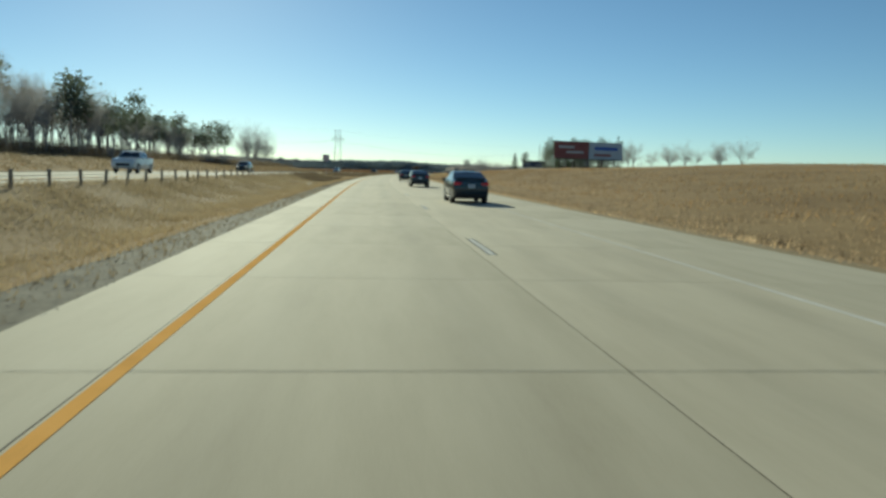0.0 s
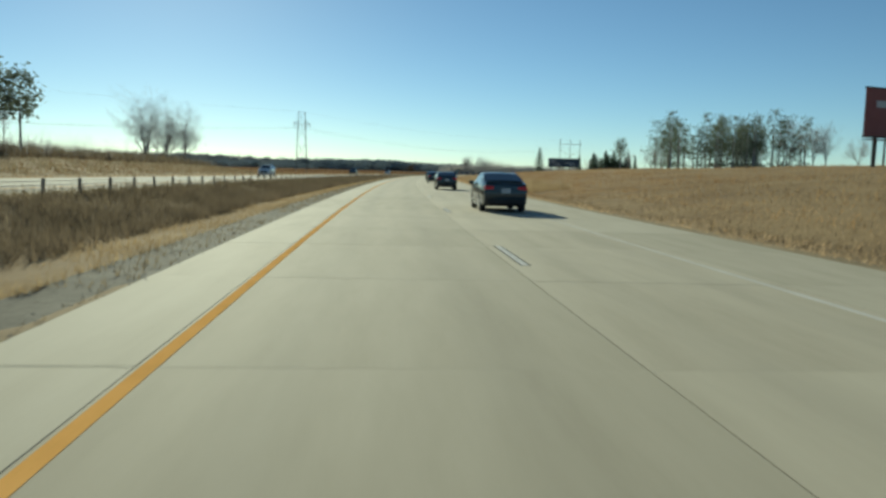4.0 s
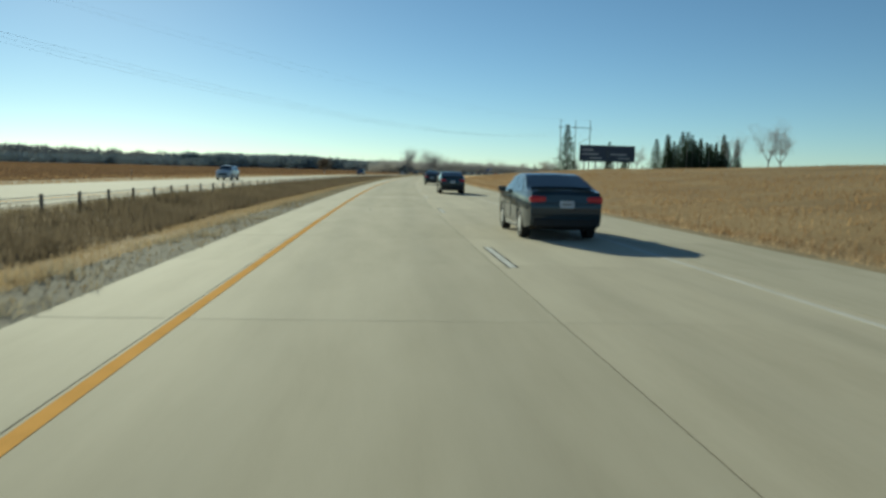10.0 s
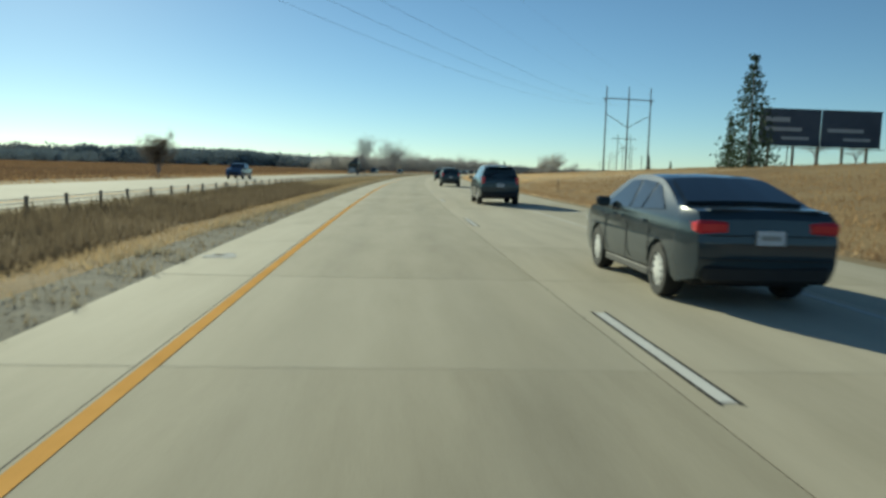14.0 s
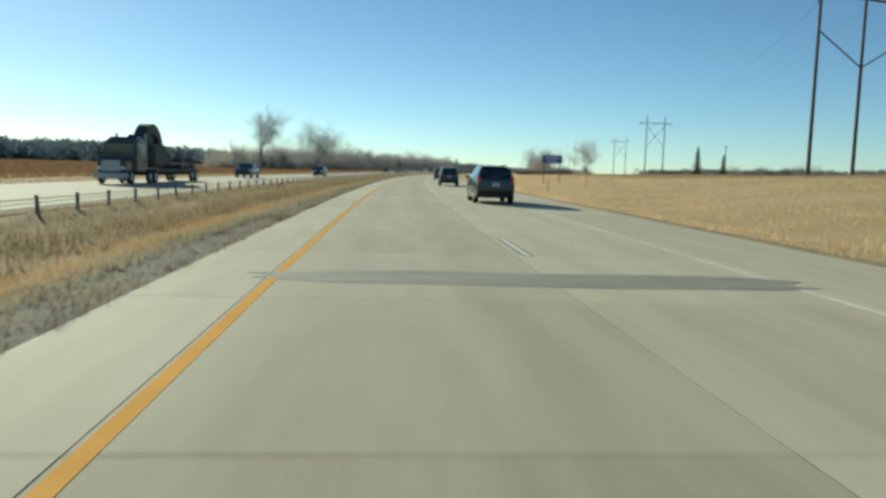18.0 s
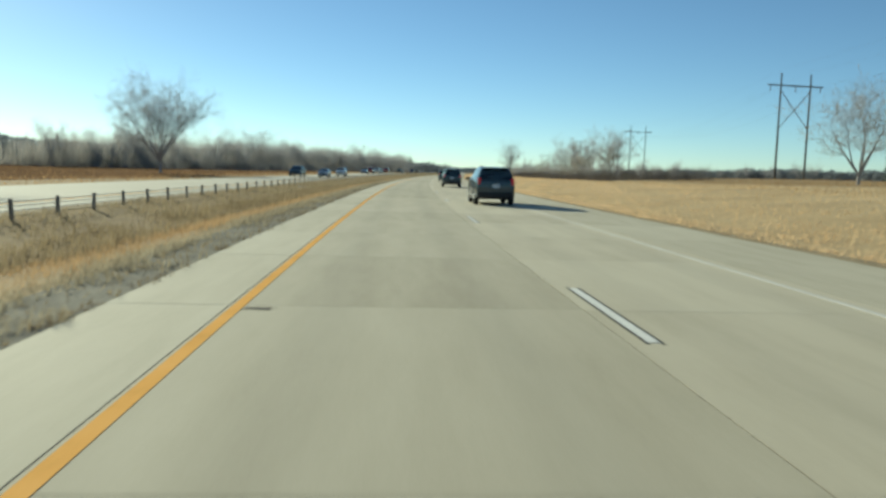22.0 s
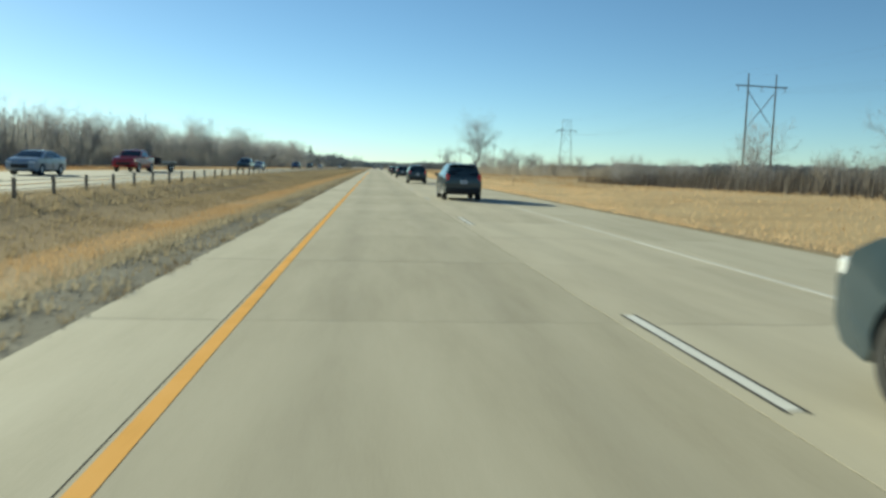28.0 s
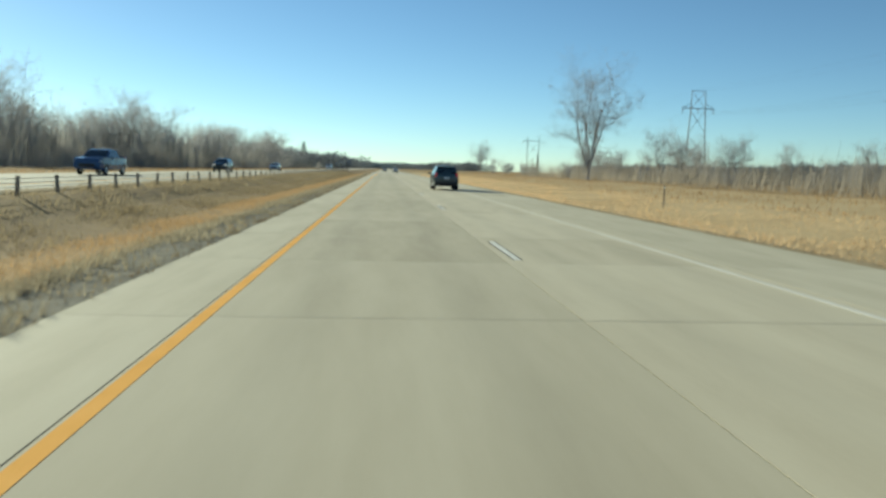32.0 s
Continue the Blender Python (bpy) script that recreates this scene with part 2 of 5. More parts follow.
def soft_noise(s, u, size):
    return (np.sin(s / size * 1.7 + u / size) + np.sin(s / size * 0.73 - u / size * 1.3 + 2.0) + np.sin(s / size * 2.9 + u / size * 0.4 + 4.0)) / 3


def opp_level(s):
    """Height of the oncoming carriageway above the driven one, in metres."""
    return np.interp(s, [-300, 60, 130, 232, 305, 350, 640, 800, 900, 990, 1060, 1140, 2500], [0.75, 0.65, 0.5, 0.12, 0.0, -0.12, -0.2, -0.18, -0.1, 0.15, 0.46, 0.38, 0.38])


def ground_z(s, u):
    s, u = np.broadcast_arrays(np.asarray(s, float), np.asarray(u, float))
    left = np.interp(-u, [1.1, 1.9, 2.5, 3.2, 4.2, 5.2, 6.4, 7.6, 8.6, 9.4, 22.5, 24, 26, 31, 62, 150, 500],
                     [-0.12, -0.10, -0.13, -0.24, -0.42, -0.52, -0.48, -0.32, -0.15, -0.07, -0.07, -0.12, -0.2, -0.2, -0.2, 0.3, 1.6])
    left = left + opp_level(s) * np.interp(-u, [3.5, 6.0, 8.8, 40, 90], [0, 0.35, 1, 1, 0.3])
    hill = np.interp(s, [-400, -100, 300, 420], [1, 1, 0.7, 0]) * np.interp(-u, [28, 60, 90, 400], [0, 4.7, 5.9, 4.5])
    rise = np.interp(s, [-200, 120, 620, 760, 870, 980, 1100, 2000], [0.8, 1, 1, 0.6, 0.45, 0.35, 0.15, 0.15])
    right = np.interp(u, [9.1, 9.7, 10.5, 13, 16.5], [-0.12, -0.04, -0.15, -0.3, -0.1]) + rise * np.interp(u, [13, 23, 34, 52, 90, 200], [0, 1.1, 2.3, 3.5, 4.1, 4.6])
    z = np.where(u < 0, left + hill, right)
    far = np.clip((np.abs(u) - 10) / 40, 0, 1)
    near = np.where(((u < -2.2) & (u > -8)) | (u > 10), 1.0, 0.0)
    return z + far * 0.25 * soft_noise(s, u, 31) + near * 0.05 * soft_noise(s, u * 3, 4)


ss = np.concatenate([np.arange(-1400, -100, 50), np.arange(-100, 1500, 4.0), np.arange(1500, 4500, 50)])
uu = np.array(U_BREAKS)
SG, UG = np.meshgrid(ss, uu, indexing="ij")
XG, YG = plan_xy(SG, UG)
ZG = ground_z(SG, UG)
nu = len(uu)
gverts = np.stack([XG.ravel(), YG.ravel(), ZG.ravel()], 1)
gfaces = [(i * nu + j, i * nu + j + 1, (i + 1) * nu + j + 1, (i + 1) * nu + j) for i in range(len(ss) - 1) for j in range(nu - 1)]
ground = mesh_object("ground", gverts, gfaces, M_GROUND, smooth=True)
M_FIELD_SOIL = material("russet_field_ground", [(0.15, 0.088, 0.05), (0.20, 0.122, 0.07), (0.25, 0.158, 0.092)], 0.05, 1.0, fine=1.5, bump=0.05, spec=0.0)
ground.data.materials.append(M_FIELD_SOIL)
M_STRAW_GROUND = material("straw_covered_ground", [(0.34, 0.245, 0.135), (0.44, 0.33, 0.19), (0.53, 0.41, 0.25)], 0.12, 0.95, fine=3.0, bump=0.25, spec=0.04)
ground.data.materials.append(M_STRAW_GROUND)
for k, face in enumerate(ground.data.polygons):
    fs, fu = ss[k // (nu - 1)], uu[k % (nu - 1)]
    if -500 < fu < -31 and 310 + 50 * math.sin(fu / 13) < fs < 1140 + 40 * math.sin(fu / 17):
        face.material_index = 1
    elif 9 < fu < 33 and 590 + 30 * math.sin(fu / 5) < fs < 1500:
        face.material_index = 2
tagged(ground, "dry late-autumn grassland beside the highway", "ground", kind="structure")

# ================= carriageways =================
S0, S1 = -18.0, -18.0 + 297 * SLAB
# the sealed base under the slabs shows in the joints
base_1 = strip("road_base", S0, S1, -1.30, 9.30, -0.003, -0.003, M_JOINT, thick=0.2)
tagged(base_1, "dark sealed joints under the concrete slabs", "road", kind="structure")
base_far = strip("road_far", S1, 4300, -1.30, 9.30, 0.0, 0.0, M_CONCRETE_FAR, step=20, thick=0.2)
tagged(base_far, "pale concrete carriageway running on to the horizon", "road", kind="structure")
OPP = (-9.8, -21.8)


def opp_z(s, u):
    return float(opp_level(s))


opposite = strip("road_opposite", -900, 4300, OPP[1], OPP[0], opp_level, opp_level, M_CONCRETE_FAR, thick=0.35)
tagged(opposite, "pale concrete carriageway for oncoming traffic", "road", kind="structure")
behind = strip("road_behind", -900, S0, -1.30, 9.30, 0.0, 0.0, M_CONCRETE_FAR, step=20, thick=0.2)
tagged(behind, "pale concrete carriageway behind the start", "road", kind="structure")

# ================= pavement pieces =================
PIECES = int(round((S1 - S0) / SLAB))


def slab_mesh(name, u0, u1, mat, gap=0.006, side=0.003):
    bm = bmesh.new()
    w, h = WIDE * (u1 - u0) - 2 * side, SLAB - 2 * gap
    t, low = 0.002, -0.03
    rings = [(w / 2, h / 2, low), (w / 2 - 1e-4, h / 2, -t), (w / 2, h / 2 - t, 0.0)]
    vs = [[bm.verts.new((sx * a, sy * b, z)) for sx, sy in ((-1, -1), (1, -1), (1, 1), (-1, 1))] for a, b, z in rings]
    for a, b in ((0, 1), (1, 2)):
        for i in range(4):
            bm.faces.new((vs[a][i], vs[a][(i + 1) % 4], vs[b][(i + 1) % 4], vs[b][i]))
    bm.faces.new(vs[2])
    me = bpy.data.meshes.new(name)
    bm.to_mesh(me)
    bm.free()
    me.materials.append(mat)
    return me


LANE_EDGES = (("road_inner_lane", -0.10, 3.42, "pale concrete slabs of the inner driving lane", "road", M_CONCRETE, 0.0055),
              ("road_outer_lane", 3.42, 6.75, "pale concrete slabs of the outer driving lane", "road", M_CONCRETE_OUTER, 0.0055),
              ("pavement_outer_shoulder", 6.75, 9.30, "pale concrete slabs of the outer shoulder", "shoulder", M_CONCRETE_SHOULDER, 0.004),
              ("pavement_inner_shoulder", -1.30, -0.10, "narrow concrete slabs of the inner shoulder", "shoulder", M_CONCRETE_SHOULDER, 0.009))


def joint_at(k):
    """Where the joint before slab k lies; the joints are not quite evenly sawn."""
    s = S0 + k * SLAB
    return s + float(np.interp(s, [S0, 75, 249, 501, 717, 792, 861, 970, 1007, 1151, S1], [0, 1.76, 2.02, 2.86, 3.88, 5.23, 5.65, 4.9, 4.7, 3.14, 0]))


def lay_pavement():
    for name, u0, u1, label, category, mat, side in LANE_EDGES:
        top = empty(name, Matrix(), label, category, kind="structure")
        me = slab_mesh("slab", u0, u1, mat, side=side)
        for k in range(PIECES):
            a, b = joint_at(k), joint_at(k + 1)
            share("slab", me, top, at((a + b) / 2, (u0 + u1) / 2, random.uniform(-0.0015, 0.0015)) @ Matrix.Diagonal((1, (b - a) / SLAB, 1, 1)))


# ================= painted lines =================
yellow = strip("yellow_edge_line", S0, S1, -0.068, 0.048, 0.004, 0.004, M_YELLOW, thick=0.006)
tagged(yellow, "solid orange-yellow edge line painted on the concrete", "road marking", kind="structure")
yellow_far = strip("yellow_edge_line", S1, 4000, -0.068, 0.048, 0.004, 0.004, M_YELLOW, step=20, thick=0.006)
tagged(yellow_far, "solid yellow edge line running on to the horizon", "road marking", kind="structure")
edge_white = strip("white_edge_line", S0, S1, 6.466, 6.566, 0.004, 0.004, M_WORN_LINE, thick=0.006)
tagged(edge_white, "worn white edge line along the outer lane", "road marking", kind="structure")
edge_far = strip("white_edge_line", S1, 4000, 6.45, 6.58, 0.004, 0.004, M_WORN_LINE, step=20, thick=0.006)
tagged(edge_far, "worn white edge line running on to the horizon", "road marking", kind="structure")
opp_yellow = strip("yellow_edge_line", -500, 2500, -12.2, -12.05, lambda q: opp_level(q) + 0.006, lambda q: opp_level(q) + 0.006, M_YELLOW, thick=0.004)
tagged(opp_yellow, "yellow edge line of the oncoming carriageway", "road marking", kind="structure")
lane_line = empty("lane_line", Matrix(), "broken white lane line with black contrast edges", "road marking", kind="structure")


def flat_box(name, w, l, h, mat):
    me = bpy.data.meshes.new(name)
    bm = box_bm(w, l, h)
    bm.to_mesh(me)
    bm.free()
    me.materials.append(mat)
    return me


DASH = flat_box("dash", 0.105, 3.05, 0.006, M_WHITE_LINE)
CONTRAST = flat_box("contrast_edge", 0.030, 3.15, 0.005, M_BLACK_LINE)
for k in range(-1, 88):
    s = 0.85 + k * DASH_CYCLE - 1.525
    d = share("dash", DASH, lane_line, at(s, 3.643, 0.0015))
    for side in (-0.070, 0.070):
        share("contrast_edge", CONTRAST, d, pose(side, 0, 0))

# dark patches, cracks and spalls in the concrete
M_PATCH = material("asphalt_patch", [(0.17, 0.16, 0.135), (0.30, 0.28, 0.235)], 1.5, 0.85, fine=40, bump=0.3)


def blot(name, s, u, length, width, label, seed, mat=M_PATCH, ragged=0.45):
    """An uneven flat patch lying on the slabs."""
    rnd = random.Random(seed)
    bm = bmesh.new()
    n = 22
    top, low = [], []
    for i in range(n):
        w = 2 * math.pi * i / n
        c, q = math.cos(w), math.sin(w)
        k = (abs(c) ** 4 + abs(q) ** 4) ** -0.25 * rnd.uniform(ragged, 1.12)
        top.append(bm.verts.new((width / 2 * c * k, length / 2 * q * k, 0.0045)))
        low.append(bm.verts.new((width / 2 * c * k, length / 2 * q * k, -0.01)))
    bm.faces.new(top)
    for i in range(n):
        bm.faces.new((low[i], low[(i + 1) % n], top[(i + 1) % n], top[i]))
    ob = part(name, bm, mat, None)
    ob.matrix_basis = at(s, u)
    tagged(ob, label, "road patch", kind="structure")
    return ob


blot("road_patch", 650.2, 3.4, 1.25, 7.2, "dark asphalt patch across the concrete lanes", 3, ragged=0.9)
blot("road_patch", 422.0, 1.0, 0.22, 2.6, "dark cracked joint across the inner lane", 5, M_JOINT)
blot("road_patch", 425.5, 1.6, 0.30, 2.4, "dark cracked joint across the inner lane", 6, M_JOINT)
blot("road_patch", 840.5, 0.6, 0.30, 3.6, "dark cracked and spalled joint in the concrete", 7, M_JOINT)
blot("road_patch", 791.6, 0.20, 0.16, 0.34, "small dark spall beside the yellow line", 8, M_JOINT)
blot("road_patch", 75.6, -0.12, 0.16, 0.5, "small dark spall at a slab corner", 9, M_JOINT)
blot("road_patch", 508.2, -0.95, 0.75, 0.55, "pale mortar patch in the inner shoulder", 10, M_WHITE_LINE)
blot("road_patch", 508.3, -1.0, 0.26, 0.2, "dark pothole in the pale mortar patch", 11, M_JOINT).location.z += 0.004
blot("road_patch", 860.8, -0.14, 0.12, 0.2, "small dark spall at a slab corner", 12, M_JOINT)
for k in range(14):
    s = random.uniform(20, 1180)
    blot("road_stain", s, random.choice((0.9, 1.1, 2.6, 2.8, 5.0)) + random.uniform(-0.3, 0.3), random.uniform(0.05, 0.10), random.uniform(0.04, 0.10), "small dark tar spot on the concrete", 100 + k, M_JOINT)

# ================= verges =================
M_DIRT = material("tan_dirt", [(0.20, 0.155, 0.095), (0.32, 0.25, 0.155), (0.42, 0.33, 0.21)], 0.6, 0.95, fine=12, bump=0.4, spec=0.04)
gravel_l = strip("verge_gravel_inner", -60, 1500, -2.33, -1.31, -0.06, -0.022, M_GRAVEL, thick=0.05)
tagged(gravel_l, "grey gravel strip along the inner shoulder", "gravel", kind="structure")
gravel_r = strip("verge_gravel_outer", -60, 1500, 9.31, 10.1, -0.022, -0.06, M_DIRT, thick=0.05)
tagged(gravel_r, "pale sandy gravel strip along the outer shoulder", "gravel", kind="structure")
gravel_o = strip("verge_gravel_opposite", -300, 1700, -9.79, -9.35, lambda q: opp_level(q) + 0.01, lambda q: opp_level(q) - 0.05, M_DIRT, thick=0.05)
tagged(gravel_o, "sandy gravel strip beside the oncoming lanes", "gravel", kind="structure")




M_TRACK = material("brown_dirt_track", [(0.25, 0.185, 0.11), (0.34, 0.26, 0.16), (0.44, 0.345, 0.22)], 0.6, 0.95, fine=12, bump=0.4, spec=0.04)


def track_across(s, u):
    """How far along from the middle of the median crossover, in half widths, and its height there."""
    q = np.abs(s - 139.0) / (2.6 + 2.0 * np.abs(u + 5.6) / 4.2)
    z = np.interp(u, [-9.79, -9.0, -7, -5, -3, -1.31], [0.44, 0.36, 0.10, -0.02, -0.03, -0.005])
    low = np.where(u > -1.5, z, np.minimum(ground_z(s, u) - 0.06, z))
    return q, z + (low - z) * np.clip((q - 0.75) / 1.15, 0, 1)


def crossover():
    bm = bmesh.new()
    top = []
    for u in (-1.31, -3, -5, -7, -9.0, -9.79):
        half = 2.6 + 2.0 * abs(u + 5.6) / 4.2
        row = []
        for k in (-1.9, -1.35, -0.75, 0, 0.75, 1.35, 1.9):
            x, y = plan_xy(139.0 + half * k, u)
            row.append(bm.verts.new((x, y, float(track_across(139.0 + half * k, u)[1]))))
        top.append(row)
    for a, b in zip(top, top[1:]):
        for i in range(6):
            bm.faces.new((a[i], a[i + 1], b[i + 1], b[i]))
    g = bmesh.ops.extrude_face_region(bm, geom=bm.faces[:])
    bmesh.ops.translate(bm, vec=(0, 0, -0.5), verts=[v for v in g["geom"] if isinstance(v, bmesh.types.BMVert)])
    bmesh.ops.recalc_face_normals(bm, faces=bm.faces)
    ob = part("median_crossover", bm, M_TRACK, None)
    tagged(ob, "tan dirt crossover through the grassy median", "crossover", kind="structure")


crossover()
# The puddle has a dull, pale grey surface.
M_WATER = material("pale_puddle_surface", [(0.20, 0.20, 0.19), (0.38, 0.38, 0.36)], 0.8, 0.75, fine=6, spec=0.15)
puddle = blot("water_puddle", 87.3, -5.1, 7.5, 1.3, "pale puddle in the median ditch", 21, M_WATER)
puddle.location.z = -0.35

# ================= dry grass =================


def grass_material(name, colours, scale):
    m = material(name, colours, scale, 0.9, fine=1.5, vary="island", blend=0.26, spec=0.1)
    return let_through(m)


M_STRAW = grass_material("straw_grass", [(0.57, 0.395, 0.22), (0.71, 0.505, 0.295), (0.81, 0.605, 0.375)], 0.25)
M_ORANGE = grass_material("orange_prairie_grass", [(0.29, 0.178, 0.088), (0.40, 0.262, 0.135), (0.50, 0.345, 0.185)], 0.12)
M_GOLD = grass_material("golden_dry_grass", [(0.36, 0.235, 0.12), (0.45, 0.305, 0.165), (0.53, 0.375, 0.215)], 0.1)
M_RUST = grass_material("rust_prairie_grass", [(0.25, 0.150, 0.078), (0.34, 0.218, 0.118), (0.42, 0.29, 0.165)], 0.08)
M_BROWN_PRAIRIE = grass_material("dull_brown_prairie_grass", [(0.19, 0.138, 0.086), (0.26, 0.196, 0.125), (0.33, 0.255, 0.17)], 0.1)
M_GREYGRASS = grass_material("grey_brown_tufts", [(0.21, 0.18, 0.127), (0.34, 0.29, 0.205), (0.46, 0.40, 0.29)], 0.4)
M_STRIP = grass_material("tan_strip_grass", [(0.25, 0.18, 0.10), (0.41, 0.305, 0.175), (0.53, 0.405, 0.245)], 0.3)
M_WEED = grass_material("dark_dry_weeds", [(0.11, 0.088, 0.062), (0.175, 0.138, 0.094), (0.25, 0.195, 0.13)], 0.3)
M_TAN = grass_material("mown_tan_grass", [(0.25, 0.195, 0.12), (0.37, 0.295, 0.185), (0.47, 0.382, 0.245)], 0.3)
M_FIELD = grass_material("russet_field_grass", [(0.17, 0.10, 0.057), (0.225, 0.138, 0.077), (0.28, 0.178, 0.10)], 0.05)
M_DULL = grass_material("dull_brown_grass", [(0.175, 0.136, 0.085), (0.275, 0.217, 0.135), (0.375, 0.297, 0.185)], 0.3)
rng = np.random.default_rng(7)


def grass(name, count, s0, s1, u0, u1, low, high, width, mat, label, holes=None, keep=None, bias=1.0):
    """Loose blades standing on the ground, thinned by a patchy mask."""
    s = rng.uniform(s0, s1, count)
    u = u0 + (u1 - u0) * rng.uniform(0, 1, count) ** bias
    ok = soft_noise(s, u * 2.5, 3.1) + rng.normal(0, 0.5, count) > -0.45
    ok &= ~((np.abs(np.abs(s - 139) - 0.95) < 0.3) & (u < -1.4) & (u > -9.5))
    ok &= ((s - 87.3) / 3.4) ** 2 + ((u + 5.1) / 0.45) ** 2 > rng.uniform(0.3, 1.1, count)
    if holes is not None:
        ok &= holes(s, u)
    s, u = s[ok], u[ok]
    n = len(s)
    x, y = plan_xy(s, u)
    z = ground_z(s, u) - 0.03
    z = np.where((u > -2.33) & (u < -1.2), np.maximum(z, -0.058 + 0.037 * (u + 2.33)), z)
    far, lift = track_across(s, u)
    z = np.where((far < 1.9) & (u < -1.5) & (u > -9.79), lift - 0.03, z)
    h = rng.uniform(low, high, n) * (1 + 0.35 * soft_noise(s, u * 3, 2.3))
    w = rng.uniform(0.5, 1.3, n) * width
    a = rng.uniform(0, 2 * math.pi, n)
    lx, ly = rng.normal(0.05, 0.22, n) * h, rng.normal(-0.1, 0.22, n) * h
    ca, sa = np.cos(a) * w / 2, np.sin(a) * w / 2
    tri = np.empty((n, 3, 3), np.float32)
    tri[:, 0] = np.stack([x - ca, y - sa, z], 1)
    tri[:, 1] = np.stack([x + ca, y + sa, z], 1)
    tri[:, 2] = np.stack([x + lx, y + ly, z + h], 1)
    ob = tris_object(name, tri, mat)
    return tagged(ob, label, "grass", kind="stuff")


grass("grass_weeds", 262000, 101, 572, -9.0, -4.4, 0.26, 0.60, 0.030, M_WEED, "tall dark dry weeds in the median ditch", holes=lambda s, u: np.abs(s - 139) > 4.6 + 1.5 * np.abs(u + 5.6) / 4.2)
grass("grass_crossover", 16000, 130, 148, -9.6, -2.2, 0.05, 0.17, 0.03, M_STRIP, "short tan grass grown over the median crossover")
grass("grass_edge_straw", 190000, -20, 580, -4.7, -2.2, 0.05, 0.20, 0.020, M_STRIP, "tan grass strip between the weeds and the inner gravel")
grass("grass_edge_dull", 200000, 560, 1350, -3.1, -2.05, 0.05, 0.18, 0.020, M_GREYGRASS, "dull brown grass between the golden strip and the gravel")
grass("grass_median", 125000, -20, 102, -8.6, -3.0, 0.07, 0.20, 0.03, M_TAN, "tan grass in the median", bias=1.0)
grass("grass_median_tan", 130000, 570, 1350, -8.8, -6.2, 0.05, 0.14, 0.025, M_TAN, "mown tan grass in the median")
grass("grass_median_dull", 130000, 570, 1350, -6.9, -4.8, 0.06, 0.22, 0.035, M_DULL, "dull brown grass along the median ditch")
grass("grass_median_orange", 300000, 570, 1350, -4.9, -2.8, 0.10, 0.20, 0.018, M_GOLD, "golden strip of taller grass in the median")
grass("grass_opposite_verge", 70000, -60, 1500, -38, -22.6, 0.12, 0.35, 0.08, M_ORANGE, "orange-brown grass beyond the oncoming lanes")
grass("grass_rise", 120000, -20, 340, -62, -27, 0.14, 0.40, 0.11, M_DULL, "dull brown grass on the slope of the rise")
grass("grass_opposite_edge", 60000, -20, 1350, -9.75, -8.7, 0.06, 0.2, 0.03, M_TAN, "short tan grass along the oncoming lanes")
grass("grass_verge_straw", 260000, -20, 1350, 9.7, 17.5, 0.05, 0.18, 0.025, M_STRAW, "pale straw grass on the outer verge", bias=1.3)
grass("grass_verge_bright", 300000, 590, 1350, 9.8, 31.0, 0.07, 0.22, 0.035, M_STRAW, "bright straw grass on the outer verge", holes=lambda s, u: (s < 1070) | (u < 20), bias=1.25)
grass("grass_prairie", 230000, -20, 1500, 15.0, 70.0, 0.12, 0.30, 0.06, M_ORANGE, "orange-brown prairie grass", holes=lambda s, u: (s < 600) | (u > 26) | ((s > 1060) & (u > 18)), bias=1.4)
grass("grass_gravel_weeds", 60000, -20, 1350, -2.45, -1.36, 0.03, 0.13, 0.025, M_DULL, "brown weeds growing through the inner gravel")
grass("grass_gravel_tufts", 260000, 300, 1350, -2.9, -1.27, 0.06, 0.22, 0.022, M_GREYGRASS, "grey-brown tufts spreading over the inner gravel", holes=lambda s, u: soft_noise(s, u * 1.6, 0.55) + soft_noise(s, u, 2.1) * 0.6 > 0.12 + 0.35 * (u + 2.4))
grass("grass_prairie_dull", 60000, -20, 200, 10.9, 34, 0.12, 0.30, 0.04, M_BROWN_PRAIRIE, "dull brown prairie grass close to the outer verge", bias=1.3)
grass("grass_prairie_near", 115000, 190, 580, 10.9, 32, 0.12, 0.30, 0.04, M_RUST, "rust-brown prairie grass close to the outer verge", bias=1.3)
grass("grass_gold_patch", 60000, 930, 1002, -5.9, -2.7, 0.10, 0.26, 0.018, M_GOLD, "broad golden patch of taller grass in the median")
grass("grass_edge_fringe", 60000, 560, 1350, -1.50, -1.22, 0.03, 0.11, 0.02, M_WEED, "dark fringe of weeds creeping over the pavement edge", holes=lambda s, u: soft_noise(s, u * 2, 0.9) > 0.12)
grass("grass_post_line", 150000, -30, 1350, -9.7, -7.2, 0.12, 0.34, 0.03, M_TAN, "tan grass standing round the barrier posts")
grass("grass_clumps", 22000, 560, 1350, -3.3, -2.2, 0.10, 0.26, 0.025, M_GREYGRASS, "dark dry clumps along the gravel edge")
grass("grass_ditch_clumps", 26000, 560, 860, -7.0, -4.2, 0.2, 0.55, 0.035, M_DULL, "loose taller clumps in the median ditch")


